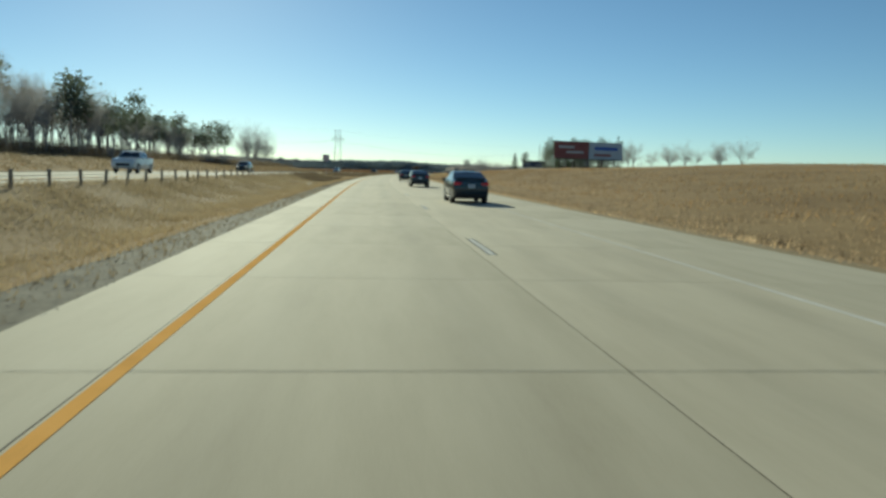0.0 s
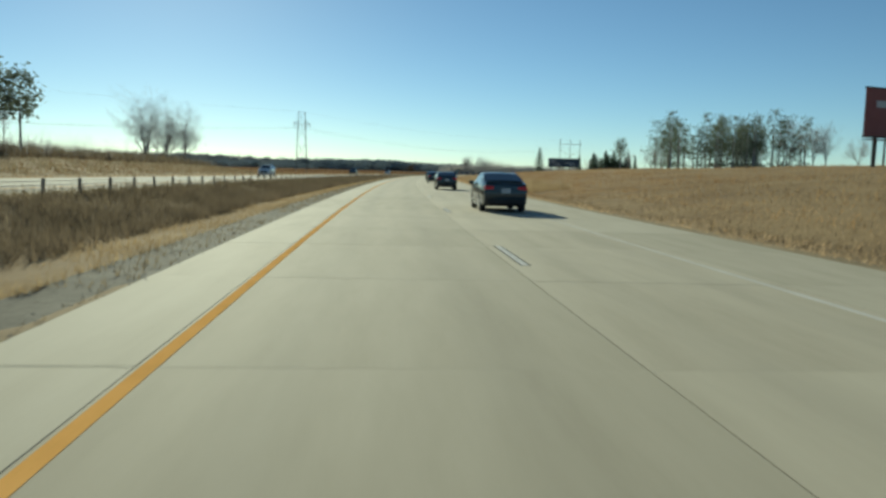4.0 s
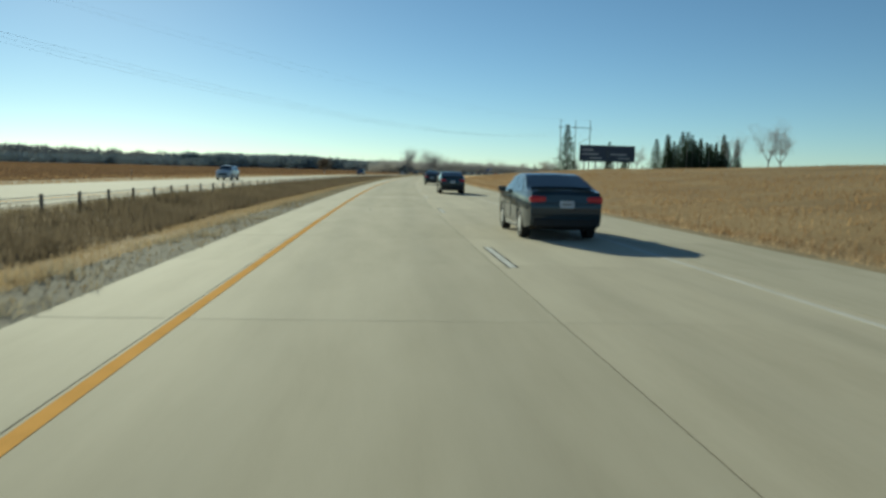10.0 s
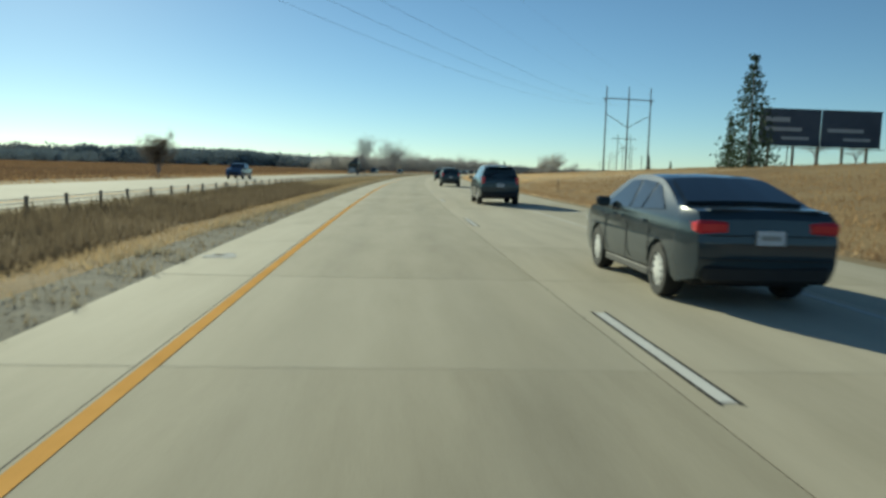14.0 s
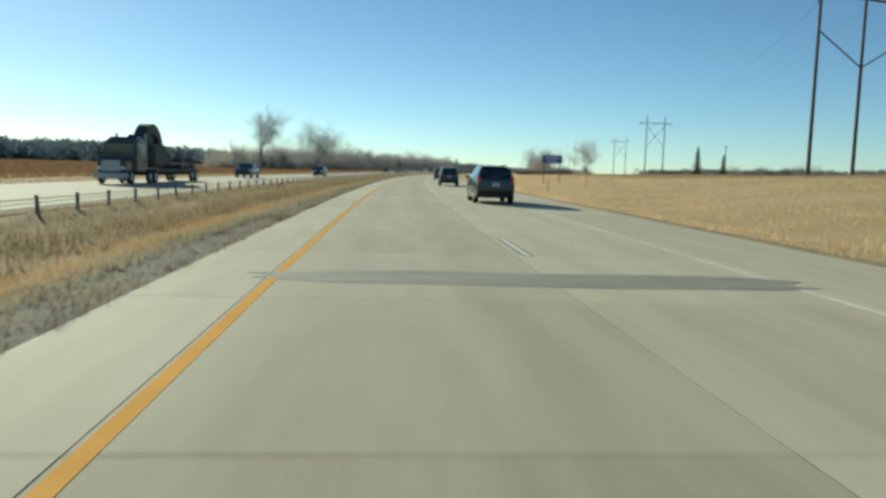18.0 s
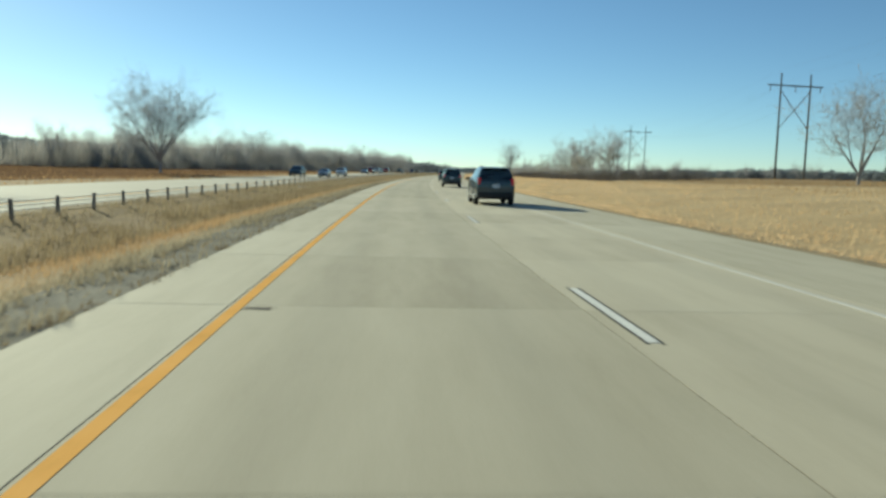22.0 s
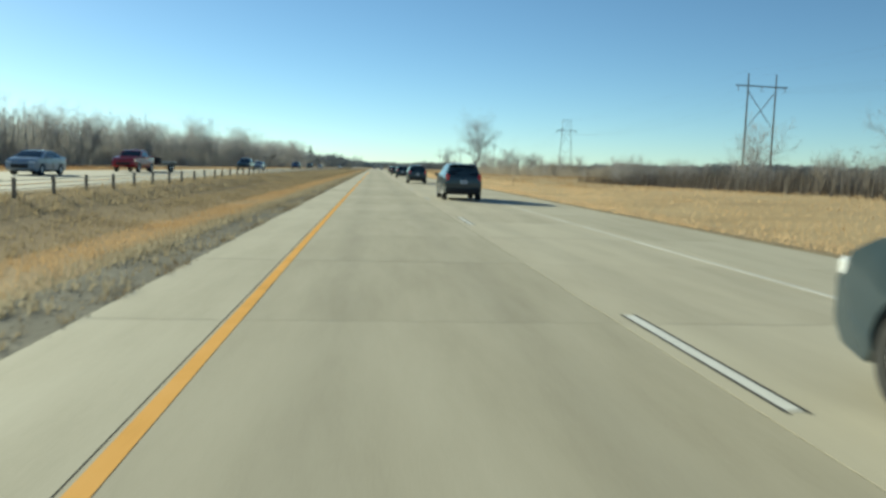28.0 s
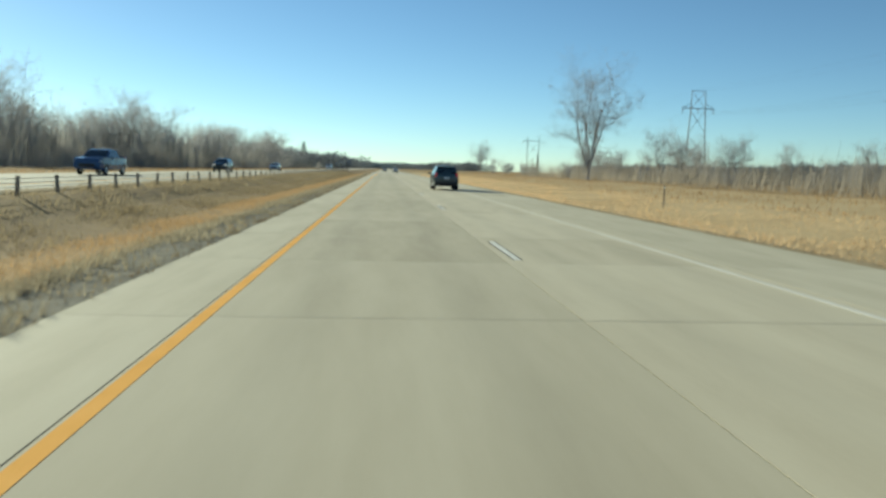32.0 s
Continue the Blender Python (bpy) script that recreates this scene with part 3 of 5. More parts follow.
def pebbles(name, count, s0, s1, u0, u1, z0, z1, mat, label):
    """Loose angular stones on a gravel strip."""
    s, k = rng.uniform(s0, s1, count), rng.uniform(0, 1, count)
    u = u0 + (u1 - u0) * k
    x, y = plan_xy(s, u)
    z = z0 + (z1 - z0) * k
    r = rng.uniform(0.006, 0.022, count)
    c = np.stack([x, y, z], 1)
    p = rng.normal(0, 1, (count, 4, 3))
    p = p / np.linalg.norm(p, axis=2, keepdims=True) * r[:, None, None] * np.array([1, 1, 0.7]) + c[:, None, :] + np.array([0, 0, 0.008])
    tri = np.concatenate([p[:, q] for q in ([0, 1, 2], [0, 2, 3], [0, 3, 1], [1, 3, 2])])
    ob = tris_object(name, tri, mat)
    return tagged(ob, label, "gravel", kind="stuff")


M_STONE = material("gravel_stone", [(0.11, 0.10, 0.082), (0.18, 0.165, 0.135), (0.36, 0.33, 0.28)], 3, 0.9, fine=9, vary="island", blend=0.6, spec=0.1)
pebbles("gravel_stones", 70000, -20, 1300, -1.24, -2.4, 0.0, -0.06, M_STONE, "loose grey stones along the inner shoulder")
grass("grass_reeds", 22000, 205, 320, 12.0, 16.5, 0.4, 0.95, 0.035, M_STRIP, "tall pale reeds on the outer verge")
grass("grass_field", 190000, 180, 1150, -260, -30, 0.15, 0.42, 0.30, M_FIELD, "brown prairie field beyond the oncoming lanes", bias=1.6)

# ================= cable barrier =================
POST_STEP = 2.8936


def post_u(s):
    return -9.0


def barrier(s0, count, parts):
    top = empty("cable_barrier", at(s0, -9.0, 0), "low cable barrier with weathered posts in the median", "barrier")
    inv = top.matrix_basis.inverted()
    bm = box_bm(0.105, 0.095, 0.86, (0, 0, 0.19), 0.012)
    me = bpy.data.meshes.new("post")
    bm.to_mesh(me)
    bm.free()
    me.materials.append(M_POST)
    tail_v, tail_f = [], []
    for k in range(count):
        s = s0 + k * POST_STEP
        z = float(ground_z(s, post_u(s)))
        m = inv @ at(s, post_u(s) + random.uniform(-0.03, 0.03), z) @ pose(0, 0, 0, random.uniform(-2.5, 2.5), random.uniform(-3, 3), random.uniform(-6, 6))
        if k < parts:
            share("post", me, top, m)
        else:
            base = len(tail_v)
            tail_v += [tuple(m @ v.co) for v in me.vertices]
            tail_f += [tuple(base + i for i in p.vertices) for p in me.polygons]
    if tail_f:
        rest = mesh_object("far_post_run", tail_v, tail_f, M_POST, top)
        tagged(rest, kind="stuff")
    for h in (0.27, 0.40, 0.53):
        line = []
        for k in range(count):
            sa = s0 + k * POST_STEP
            line.append(inv @ at(sa, post_u(sa) + 0.07, float(ground_z(sa, post_u(sa))) + h).translation)
        poly_tube("cable", line, 0.012, M_CABLE, top, 3, "dull grey wire rope")
    return top


barrier(340.4 - 124 * POST_STEP, 56, 56)
barrier(340.4 - 67 * POST_STEP, 430, 300)

# ================= trees =================
M_BARK = material("grey_bark", [(0.23, 0.212, 0.20), (0.31, 0.288, 0.275), (0.40, 0.373, 0.355)], 3, 0.95, fine=30, bump=0.5)
M_TWIG = material("bare_twigs", [(0.27, 0.257, 0.252), (0.39, 0.372, 0.366)], 0.4, 0.95, fine=6)
M_TWIG_TAN = material("tan_twigs", [(0.25, 0.215, 0.175), (0.37, 0.32, 0.26)], 0.4, 0.95, fine=6)
M_NEEDLE = material("dark_needles", [(0.025, 0.04, 0.026), (0.045, 0.07, 0.04), (0.07, 0.095, 0.05)], 0.8, 0.8, fine=9)
M_PINE = material("pine_needles", [(0.095, 0.115, 0.088), (0.135, 0.158, 0.115), (0.18, 0.20, 0.145)], 0.8, 0.8, fine=9)
# Distance haze is put into the next two colours as a blue-grey tint.
M_HAZED_FAR_PINE = material("hazed_far_evergreen_wood", [(0.18, 0.225, 0.252), (0.20, 0.245, 0.27), (0.22, 0.265, 0.285)], 0.02, 0.9, fine=0.3, vary="island", blend=0.15)
M_HAZED_FAR_WOOD = material("hazed_far_bare_wood", [(0.15, 0.165, 0.182), (0.19, 0.205, 0.218), (0.23, 0.243, 0.25)], 0.02, 0.95, fine=0.3, vary="island", blend=0.3)

M_DARK_BRUSH = material("dark_brown_brush", [(0.12, 0.10, 0.082), (0.18, 0.15, 0.12), (0.24, 0.20, 0.16)], 0.3, 0.95, fine=5)
M_HAZE = material("fine_grey_twigs", [(0.20, 0.205, 0.22), (0.28, 0.285, 0.30)], 0.3, 0.95, fine=5)
M_BROWN_LEAF = material("withered_brown_leaves", [(0.07, 0.055, 0.04), (0.12, 0.095, 0.07), (0.17, 0.135, 0.10)], 0.6, 0.95, fine=6)
# M_WOOD_MASS is greyed and lightened so its colour carries the wood's haze.
M_WOOD_MASS = material("hazed_grey_brown_brushwood", [(0.255, 0.241, 0.222), (0.335, 0.316, 0.292), (0.415, 0.391, 0.362)], 0.05, 0.95, fine=1.0, vary="island", blend=0.4)
for m in (M_TWIG, M_TWIG_TAN, M_HAZE, M_BROWN_LEAF, M_WOOD_MASS):
    let_through(m, 0.65)
for m, k in ((M_NEEDLE, 0.4), (M_PINE, 0.6), (M_HAZED_FAR_WOOD, 0.3), (M_HAZED_FAR_PINE, 0.25)):
    let_through(m, k)


def limb(rnd, v, f, tv, tf, p, d, length, r, level, top, droop):
    """Grows one limb with its side shoots; thin shoots go to the twig lists."""
    steps = 4 if level < 2 else 3
    seg = length / steps
    here = Vector(p)
    for i in range(steps):
        jit = Vector((rnd.gauss(0, 1), rnd.gauss(0, 1), rnd.gauss(0, 0.6))) * (0.10 + 0.05 * level)
        d = (d + jit + Vector((0, 0, 0.05 - droop * level))).normalized()
        nxt = here + d * seg
        ra, rb = r * (1 - 0.75 * i / steps), r * (1 - 0.75 * (i + 1) / steps)
        if level <= 2:
            tube(v, f, here, nxt, ra, rb, 5 if level == 0 else 4 if level == 1 else 3)
        else:
            n = len(tv)
            side = d.cross(Vector((rnd.gauss(0, 1), rnd.gauss(0, 1), rnd.gauss(0, 1)))).normalized() * (max(ra, 0.012) * 1.3 if level == 3 else 0.007)
            tv.extend((tuple(here - side), tuple(here + side), tuple(nxt + d * seg * 0.5)))
            tf.append((n, n + 1, n + 2))
        if level < top:
            for _ in range({0: 2, 1: 2, 2: 3, 3: 1}.get(level, 2)):
                if level == 0 and i == 0:
                    continue
                side = Vector((rnd.gauss(0, 1), rnd.gauss(0, 1), rnd.gauss(0.1, 0.5)))
                side -= side.dot(d) * d
                nd = (d * rnd.uniform(0.55, 0.95) + side.normalized() * rnd.uniform(0.5, 0.95)).normalized()
                limb(rnd, v, f, tv, tf, here + d * seg * rnd.uniform(0.3, 1.0), nd, length * rnd.uniform(0.42, 0.62), max(rb * 0.62, 0.013), level + 1, top, droop)
        here = nxt


def bare_tree(name, seed, height, trunk_share, fork, spread, label, twig=None, top=3, leafy=0):
    """A leafless tree: trunk and crown. fork: number of main limbs; leafy: number of withered leaves left on it."""
    rnd = random.Random(seed)
    tree = empty(name, Matrix(), label, "tree")
    tv, tf, cv, cf, wv, wf = [], [], [], [], [], []
    th = height * trunk_share
    r0 = height * 0.018 + 0.05
    p = Vector((0, 0, -0.15))
    lean = Vector((rnd.gauss(0, 0.03), rnd.gauss(0, 0.03), 1))
    for i in range(4):
        q = p + lean * (th + 0.15) / 4 + Vector((rnd.gauss(0, 0.03), rnd.gauss(0, 0.03), 0)) * th * 0.3
        tube(tv, tf, p, q, r0 * (1.25 if i == 0 else 1 - 0.1 * i), r0 * (0.9 - 0.1 * i), 8)
        p = q
    for k in range(fork):
        w = 2 * math.pi * (k + rnd.uniform(-0.25, 0.25)) / fork
        lean_out = spread * rnd.uniform(0.35, 1.35)
        d = Vector((math.cos(w) * lean_out, math.sin(w) * lean_out, 1)).normalized()
        limb(rnd, cv, cf, wv, wf, p - Vector((0, 0, rnd.uniform(0, 0.25) * th)), d, (height - th) * rnd.uniform(0.72, 0.95), r0 * 0.55, 0, top, 0.012)
    for _ in range(leafy):
        a = Vector(rnd.choice(wv)) + Vector((rnd.gauss(0, 1), rnd.gauss(0, 1), rnd.gauss(0, 1))) * 0.12
        e, g = (Vector((rnd.gauss(0, 1), rnd.gauss(0, 1), rnd.gauss(0, 1))) * 0.09 for _ in range(2))
        wf.append((len(wv), len(wv) + 1, len(wv) + 2))
        wv.extend((tuple(a), tuple(a + e), tuple(a + g)))
    k = height / max(q[2] for q in cv + wv)
    tv, cv, wv = ([(x * k, y * k, z * k) for x, y, z in q] for q in (tv, cv, wv))
    mesh_object("trunk", tv, tf, M_BARK, tree, smooth=True)
    mesh_object("branchwork", cv, cf, M_BARK, tree)
    mesh_object("crown", wv, wf, twig or M_TWIG, tree)
    return tree


def conifer(name, seed, height, width, label, mat, bare=0.06, layers=18, clumps=False):
    """A conifer: tapered trunk and a crown of drooping needle sprays."""
    rnd = random.Random(seed)
    tree = empty(name, Matrix(), label, "tree")
    tv, tf = [], []
    tube(tv, tf, (0, 0, -0.15), (0, 0, height * 0.5), height * 0.016 + 0.04, height * 0.01 + 0.02, 7)
    tube(tv, tf, (0, 0, height * 0.5), (0, 0, height * 0.99), height * 0.01 + 0.02, 0.01, 6)
    mesh_object("trunk", tv, tf, M_BARK, tree)
    tri = []
    for i in range(layers):
        k = i / (layers - 1)
        z = height * (bare + (1 - bare) * k)
        if clumps:
            reach = width * (0.35 + 0.65 * math.sin(math.pi * min(1.0, 0.25 + 0.75 * k))) * rnd.uniform(0.5, 1.2)
        else:
            reach = width * (1 - k) ** 0.85 + 0.08
        arms = max(5, int(12 * (1 - k) + 5)) if not clumps else 6
        for a in range(arms):
            w = 2 * math.pi * (a + rnd.uniform(-0.4, 0.4)) / arms + i * 1.1
            if clumps and rnd.random() < 0.4:
                continue
            ln = reach * rnd.uniform(0.7, 1.12)
            tip = Vector((math.cos(w) * ln, math.sin(w) * ln, z - ln * (0.28 if not clumps else -0.1) + rnd.uniform(-0.1, 0.1)))
            root = Vector((0, 0, z))
            across = Vector((-math.sin(w), math.cos(w), 0))
            for q in range(15 if not clumps else 26):
                c = root.lerp(tip, rnd.uniform(0.15 if not clumps else 0.5, 1.0))
                e = height / layers * (0.75 if not clumps else 0.8)
                o = across * rnd.uniform(-1, 1) * e * 0.9 + Vector((0, 0, rnd.uniform(-0.7, 0.35))) * e
                if clumps:
                    o += Vector((rnd.gauss(0, 0.4), rnd.gauss(0, 0.4), rnd.gauss(0, 0.3))) * e
                b = c + o
                d1 = Vector((rnd.gauss(0, 1), rnd.gauss(0, 1), rnd.gauss(-0.2, 0.6))).normalized() * e * (0.75 if not clumps else 0.42)
                d2 = Vector((rnd.gauss(0, 1), rnd.gauss(0, 1), rnd.gauss(0, 0.6))).normalized() * e * (0.3 if not clumps else 0.2)
                tri.append((b - d2, b + d2, b + d1))
    ob = tris_object("crown", np.array([[tuple(p) for p in t] for t in tri], np.float32), mat)
    ob.parent = tree
    return tree


def shrub(name, seed, height, label, twig):
    """A many-stemmed leafless thicket."""
    rnd = random.Random(seed)
    bush = empty(name, Matrix(), label, "shrub")
    v, f, wv, wf = [], [], [], []
    for k in range(9):
        w = rnd.uniform(0, 2 * math.pi)
        root = Vector((math.cos(w), math.sin(w), 0)) * rnd.uniform(0, 0.22) * height + Vector((0, 0, -0.1))
        d = Vector((math.cos(w) * 0.35, math.sin(w) * 0.35, 1)).normalized()
        limb(rnd, v, f, wv, wf, root, d, height * rnd.uniform(0.6, 0.95), height * 0.008 + 0.015, 1, 3, 0.0)
    k = height / max(q[2] for q in v + wv)
    v, wv = ([(x * k, y * k, z * k) for x, y, z in q] for q in (v, wv))
    mesh_object("stem_clump", v, f, M_BARK, bush)
    mesh_object("crown", wv, wf, twig, bush)
    return bush


def plant(tree, s, u, scale=1.0, turn=0.0, sink=0.0, group=""):
    ob = copy_thing(tree, at(s, u, float(ground_z(s, u)) - sink, turn))
    ob.scale = (scale * WIDE, scale * WIDE, scale * WIDE * random.uniform(0.92, 1.08))
    if group:
        ob["group"] = group
    return ob


def drop(tree):
    for o in (*tree.children_recursive, tree):
        bpy.data.objects.remove(o)


# single trees by the road
round_tree = bare_tree("bare_oak_tree", 12, 16.5, 0.17, 12, 0.8, "broad leafless tree with a round crown in a field", M_HAZE, top=4)
tall_tree = bare_tree("bare_tall_tree", 5, 15.0, 0.3, 5, 0.23, "tall narrow leafless tree in a field", M_HAZE, top=4)
end_tree = bare_tree("bare_cottonwood_tree", 8, 20.0, 0.13, 6, 0.34, "tall leafless cottonwood beside the verge", M_HAZE, top=4)
small_tree = bare_tree("bare_small_tree", 21, 10.5, 0.12, 6, 0.65, "small leafless tree with fine tan twigs", M_TWIG_TAN)
wood_trees = [bare_tree("bare_woodland_tree", 31 + i, 13.0, 0.25, 4 + i % 2, 0.42 + 0.1 * (i % 3), "leafless woodland tree at the edge of a wood") for i in range(5)]
thicket = [shrub("bare_shrub", 51 + i, 4.5, "leafless brown shrub in dry grass", M_TWIG if i else M_TWIG_TAN) for i in range(3)]
bushy_pine = conifer("pine_tree", 14, 11.0, 3.4, "dense dark pine in a clump behind the verge", M_PINE, bare=0.10, layers=11, clumps=True)
spruce = conifer("spruce_tree", 3, 13.0, 3.1, "dark green spruce beside a billboard", M_NEEDLE)
broad_spruce = conifer("spruce_tree", 6, 11.0, 4.4, "broad dark spruce in a row behind a billboard", M_NEEDLE, layers=15)
pine = conifer("pine_tree", 4, 13.0, 3.1, "pine with a bare trunk and dark crown", M_PINE, bare=0.52, layers=6, clumps=True)
thin_pine = conifer("pine_tree", 9, 14.5, 2.7, "tall pine with an open uneven crown", M_PINE, bare=0.55, layers=6, clumps=True)

plant(round_tree, 924, -44.0, 1.14, 20)
plant(tall_tree, 848, -43.0, 1.3, 100)
plant(end_tree, 1282, 37.2, 1.16, 0)
plant(small_tree, 856, 42.4, 0.98, 0)
bushy_tree = bare_tree("bushy_tree", 77, 6.0, 0.10, 9, 0.30, "small bushy tree still holding dense brown leaves", M_BROWN_LEAF, leafy=2600)
plant(bushy_tree, 600, -30.8, 1.05, 0)
# the pair on the rise at the start
vase_tree = bare_tree("bare_vase_tree", 17, 15.0, 0.07, 8, 0.22, "leafless tree with many upright limbs rising from its base", M_HAZE, top=3)
plant(vase_tree, 356, -74, 1.5, 200)
plant(vase_tree, 378, -76.5, 1.45, 40)
plant(vase_tree, 386, -74, 1.3, 80)
plant(spruce, 358, -74, 0.42, 20)
plant(wood_trees[1], 387, -82, 1.1, 0)
for i in range(84):
    k = i / 83
    s, u = 84 + 171 * k + random.uniform(-5, 5), -52 - 18 * random.random()
    if (i % 3 == 0 and k > 0.35) or (i % 3 == 1 and k > 0.62):
        plant(pine if i % 2 else thin_pine, s, u, random.uniform(0.8, 1.06) * (0.8 if s > 165 else 1), random.uniform(0, 360), group="pines on the rise")
    else:
        plant(random.choice(wood_trees), s, u, random.uniform(0.85, 1.2) * (0.8 if s > 165 else 1), random.uniform(0, 360), group="trees on the rise")
for i in range(30):
    plant(random.choice(thicket), 60 + 220 * random.random(), -46 - 10 * random.random(), random.uniform(0.5, 0.8), random.uniform(0, 360), group="shrubs on the rise")
# outer side: pines, spruces and thickets
for i in range(44):
    plant(bushy_pine, 300 + random.uniform(-8, 30), 52 + 32 * random.random(), random.uniform(0.75, 1.0), random.uniform(0, 360), group="pines behind the verge")
plant(pine, 318, 47, 0.5, 30, group="pines behind the verge")
for i in range(12):
    plant(random.choice(wood_trees), 235 + 80 * random.random(), 75 + 30 * random.random(), random.uniform(0.6, 0.85), random.uniform(0, 360), group="trees behind the verge")
plant(broad_spruce, 594, 43.0, 1.12, 0)
for i in range(26):
    plant(broad_spruce if i % 3 else spruce, 602 + random.uniform(-8, 12), 72 + 25 * random.random(), random.uniform(0.65, 1.0), random.uniform(0, 360), group="spruce row behind the billboard")
for s, u, k in ((600, 104, 1.3), (612, 112, 1.15), (590, 90, 0.9), (640, 72, 0.8), (650, 84, 0.7)):
    plant(wood_trees[int(s) % 5], s, u, k, s, group="trees behind the billboard")
for s, u, k in ((668, 66, 0.9), (676, 73, 0.75), (940, 92, 0.8), (955, 105, 0.7)):
    plant(spruce, s, u, k, s, group="spruces in the prairie")
for i in range(84):
    plant(thicket[i % 3], 900 + 200 * random.random(), 29 + 13 * random.random(), random.uniform(0.45, 0.85), random.uniform(0, 360), group="thicket beside the outer verge")
for s, u, k, turn in ((938, 37, 0.9, 10), (952, 41, 0.78, 80), (966, 36, 0.95, 150), (981, 40, 0.82, 30), (997, 37, 0.9, 220), (1014, 41, 0.8, 300), (1032, 38, 0.72, 60), (1052, 40, 0.66, 130), (1076, 39, 0.6, 190)):
    plant(wood_trees[int(s) % 5], s, u, k, turn, group="gnarled trees in the thicket")
for i in range(7):
    plant(small_tree, 935 + 18 * i, 34 + 8 * random.random(), random.uniform(0.55, 0.8), random.uniform(0, 360), group="gnarled trees in the thicket")
for i in range(32):
    plant(thicket[i % 3], 1175 + 290 * random.random(), 42 + 40 * random.random(), random.uniform(0.9, 1.35), random.uniform(0, 360), group="saplings by the cottonwood")
for i in range(26):
    s, u = 1225 + 120 * random.random(), 38 + 30 * random.random()
    plant(random.choice(wood_trees[:1] + thicket * 3), s, u, random.uniform(0.5, 0.85), random.uniform(0, 360), group="saplings by the cottonwood")
for i in range(16):
    plant(random.choice(thicket), 1040 + 210 * random.random(), 40 + 30 * random.random(), random.uniform(0.35, 0.6), random.uniform(0, 360), group="low shrubs in the prairie")
for i in range(14):
    plant(wood_trees[i % 5], 1250 + 90 * random.random(), 41 + 24 * random.random(), random.uniform(0.5, 0.7), random.uniform(0, 360), group="saplings by the cottonwood")
plant(end_tree, 1560, 52, 0.9, 60)
plant(wood_trees[0], 1545, 58, 0.8, 60)
# the long wood beyond the oncoming lanes
def wood_edge(s):
    """Distance of the wood's front from the yellow line."""
    return np.interp(s, [985, 1090, 1240], [84, 66, 46]) + 6 * np.sin(np.asarray(s) / 60)


for i in range(105):
    k = ((i + random.random()) / 105) ** 1.25
    s = 985 + 620 * k
    u = -(float(wood_edge(s)) + 24 * random.random() ** 1.3)
    plant(random.choice(wood_trees), s, u, random.uniform(0.78, 1.04) * float(np.interp(s, [1020, 1110], [0.95, 1.14])) * (1.3 if random.random() < 0.08 else 1), random.uniform(0, 360), group="long bare wood")
for i in range(60):
    s = 985 + 340 * random.random()
    plant(thicket[i % 3], s, -(float(wood_edge(s)) - 4 + 9 * random.random()), random.uniform(0.9, 1.3), random.uniform(0, 360), group="shrubs along the wood")
for i in range(40):
    s = 985 + 650 * random.random()
    plant(random.choice(thicket), s, -(float(wood_edge(s)) - 5 + 8 * random.random()), random.uniform(0.6, 1.0), random.uniform(0, 360), group="shrubs along the wood")
plant(broad_spruce, 1690, -52, 1.5, 0, group="long bare wood")
for i in range(14):
    plant(random.choice(wood_trees), 1120 + 330 * random.random(), 150 + 60 * random.random(), random.uniform(0.7, 1), random.uniform(0, 360), group="far trees over the prairie")


def blade(v, f, rnd, a, b, r):
    """Adds one thin flat shoot from a to b."""
    side = (b - a).cross(Vector((rnd.gauss(0, 1), rnd.gauss(0, 1), rnd.gauss(0, 1)))).normalized() * r
    n = len(v)
    v.extend((tuple(a - side), tuple(a + side), tuple(b)))
    f.append((n, n + 1, n + 2))


def joined_woods(name, spots, label):
    """Simple leafless trees joined into one mesh, for the depth of a wood."""
    v, f = [], []
    for n, (s, u, h) in enumerate(spots):
        rnd = random.Random(900 + n)
        x, y = plan_xy(s, u)
        p = Vector((float(x), float(y), float(ground_z(s, u)) - 0.1))
        q = p + Vector((rnd.gauss(0, 0.3), rnd.gauss(0, 0.3), h * 0.55))
        tube(v, f, p, q, 0.14, 0.07, 4)
        for k in range(9):
            w = rnd.uniform(0, 6.28)
            a = p.lerp(q, rnd.uniform(0.35, 1.0))
            d = Vector((math.cos(w) * rnd.uniform(0.3, 0.8), math.sin(w) * rnd.uniform(0.3, 0.8), 1)).normalized()
            b = a + d * h * rnd.uniform(0.22, 0.45)
            blade(v, f, rnd, a, b, 0.05)
            for j in range(14):
                e = a.lerp(b, rnd.uniform(0.2, 1.0))
                g = e + (d * 0.8 + Vector((rnd.gauss(0, 0.6), rnd.gauss(0, 0.6), rnd.gauss(0.2, 0.3)))).normalized() * h * rnd.uniform(0.08, 0.18)
                blade(v, f, rnd, e, g, 0.02)
    ob = mesh_object(name, v, f, M_HAZE)
    return tagged(ob, label, "woods", kind="stuff")


joined_woods("wood_depth", [(q, -(float(wood_edge(q)) + 6 + 60 * random.random()), random.uniform(8.5, 12.5) * (1.3 if q > 1070 else 1)) for q in (990 + 1300 * k / 420 + 12 * random.random() for k in range(420))], "crowded leafless trees deep in the long wood")
joined_woods("wood_end", [(1560 + 900 * random.random(), -(42 + 26 * random.random()), random.uniform(12, 17)) for _ in range(260)], "bare trees where the long wood runs out")
joined_woods("wood_front", [(q, -(float(wood_edge(q)) - 2 + 26 * random.random()), random.uniform(7.5, 11.5) * (1.25 if q > 1070 else 1)) for q in (985 + 380 * random.random() for _ in range(520))], "crowded leafless trees at the front of the long wood")
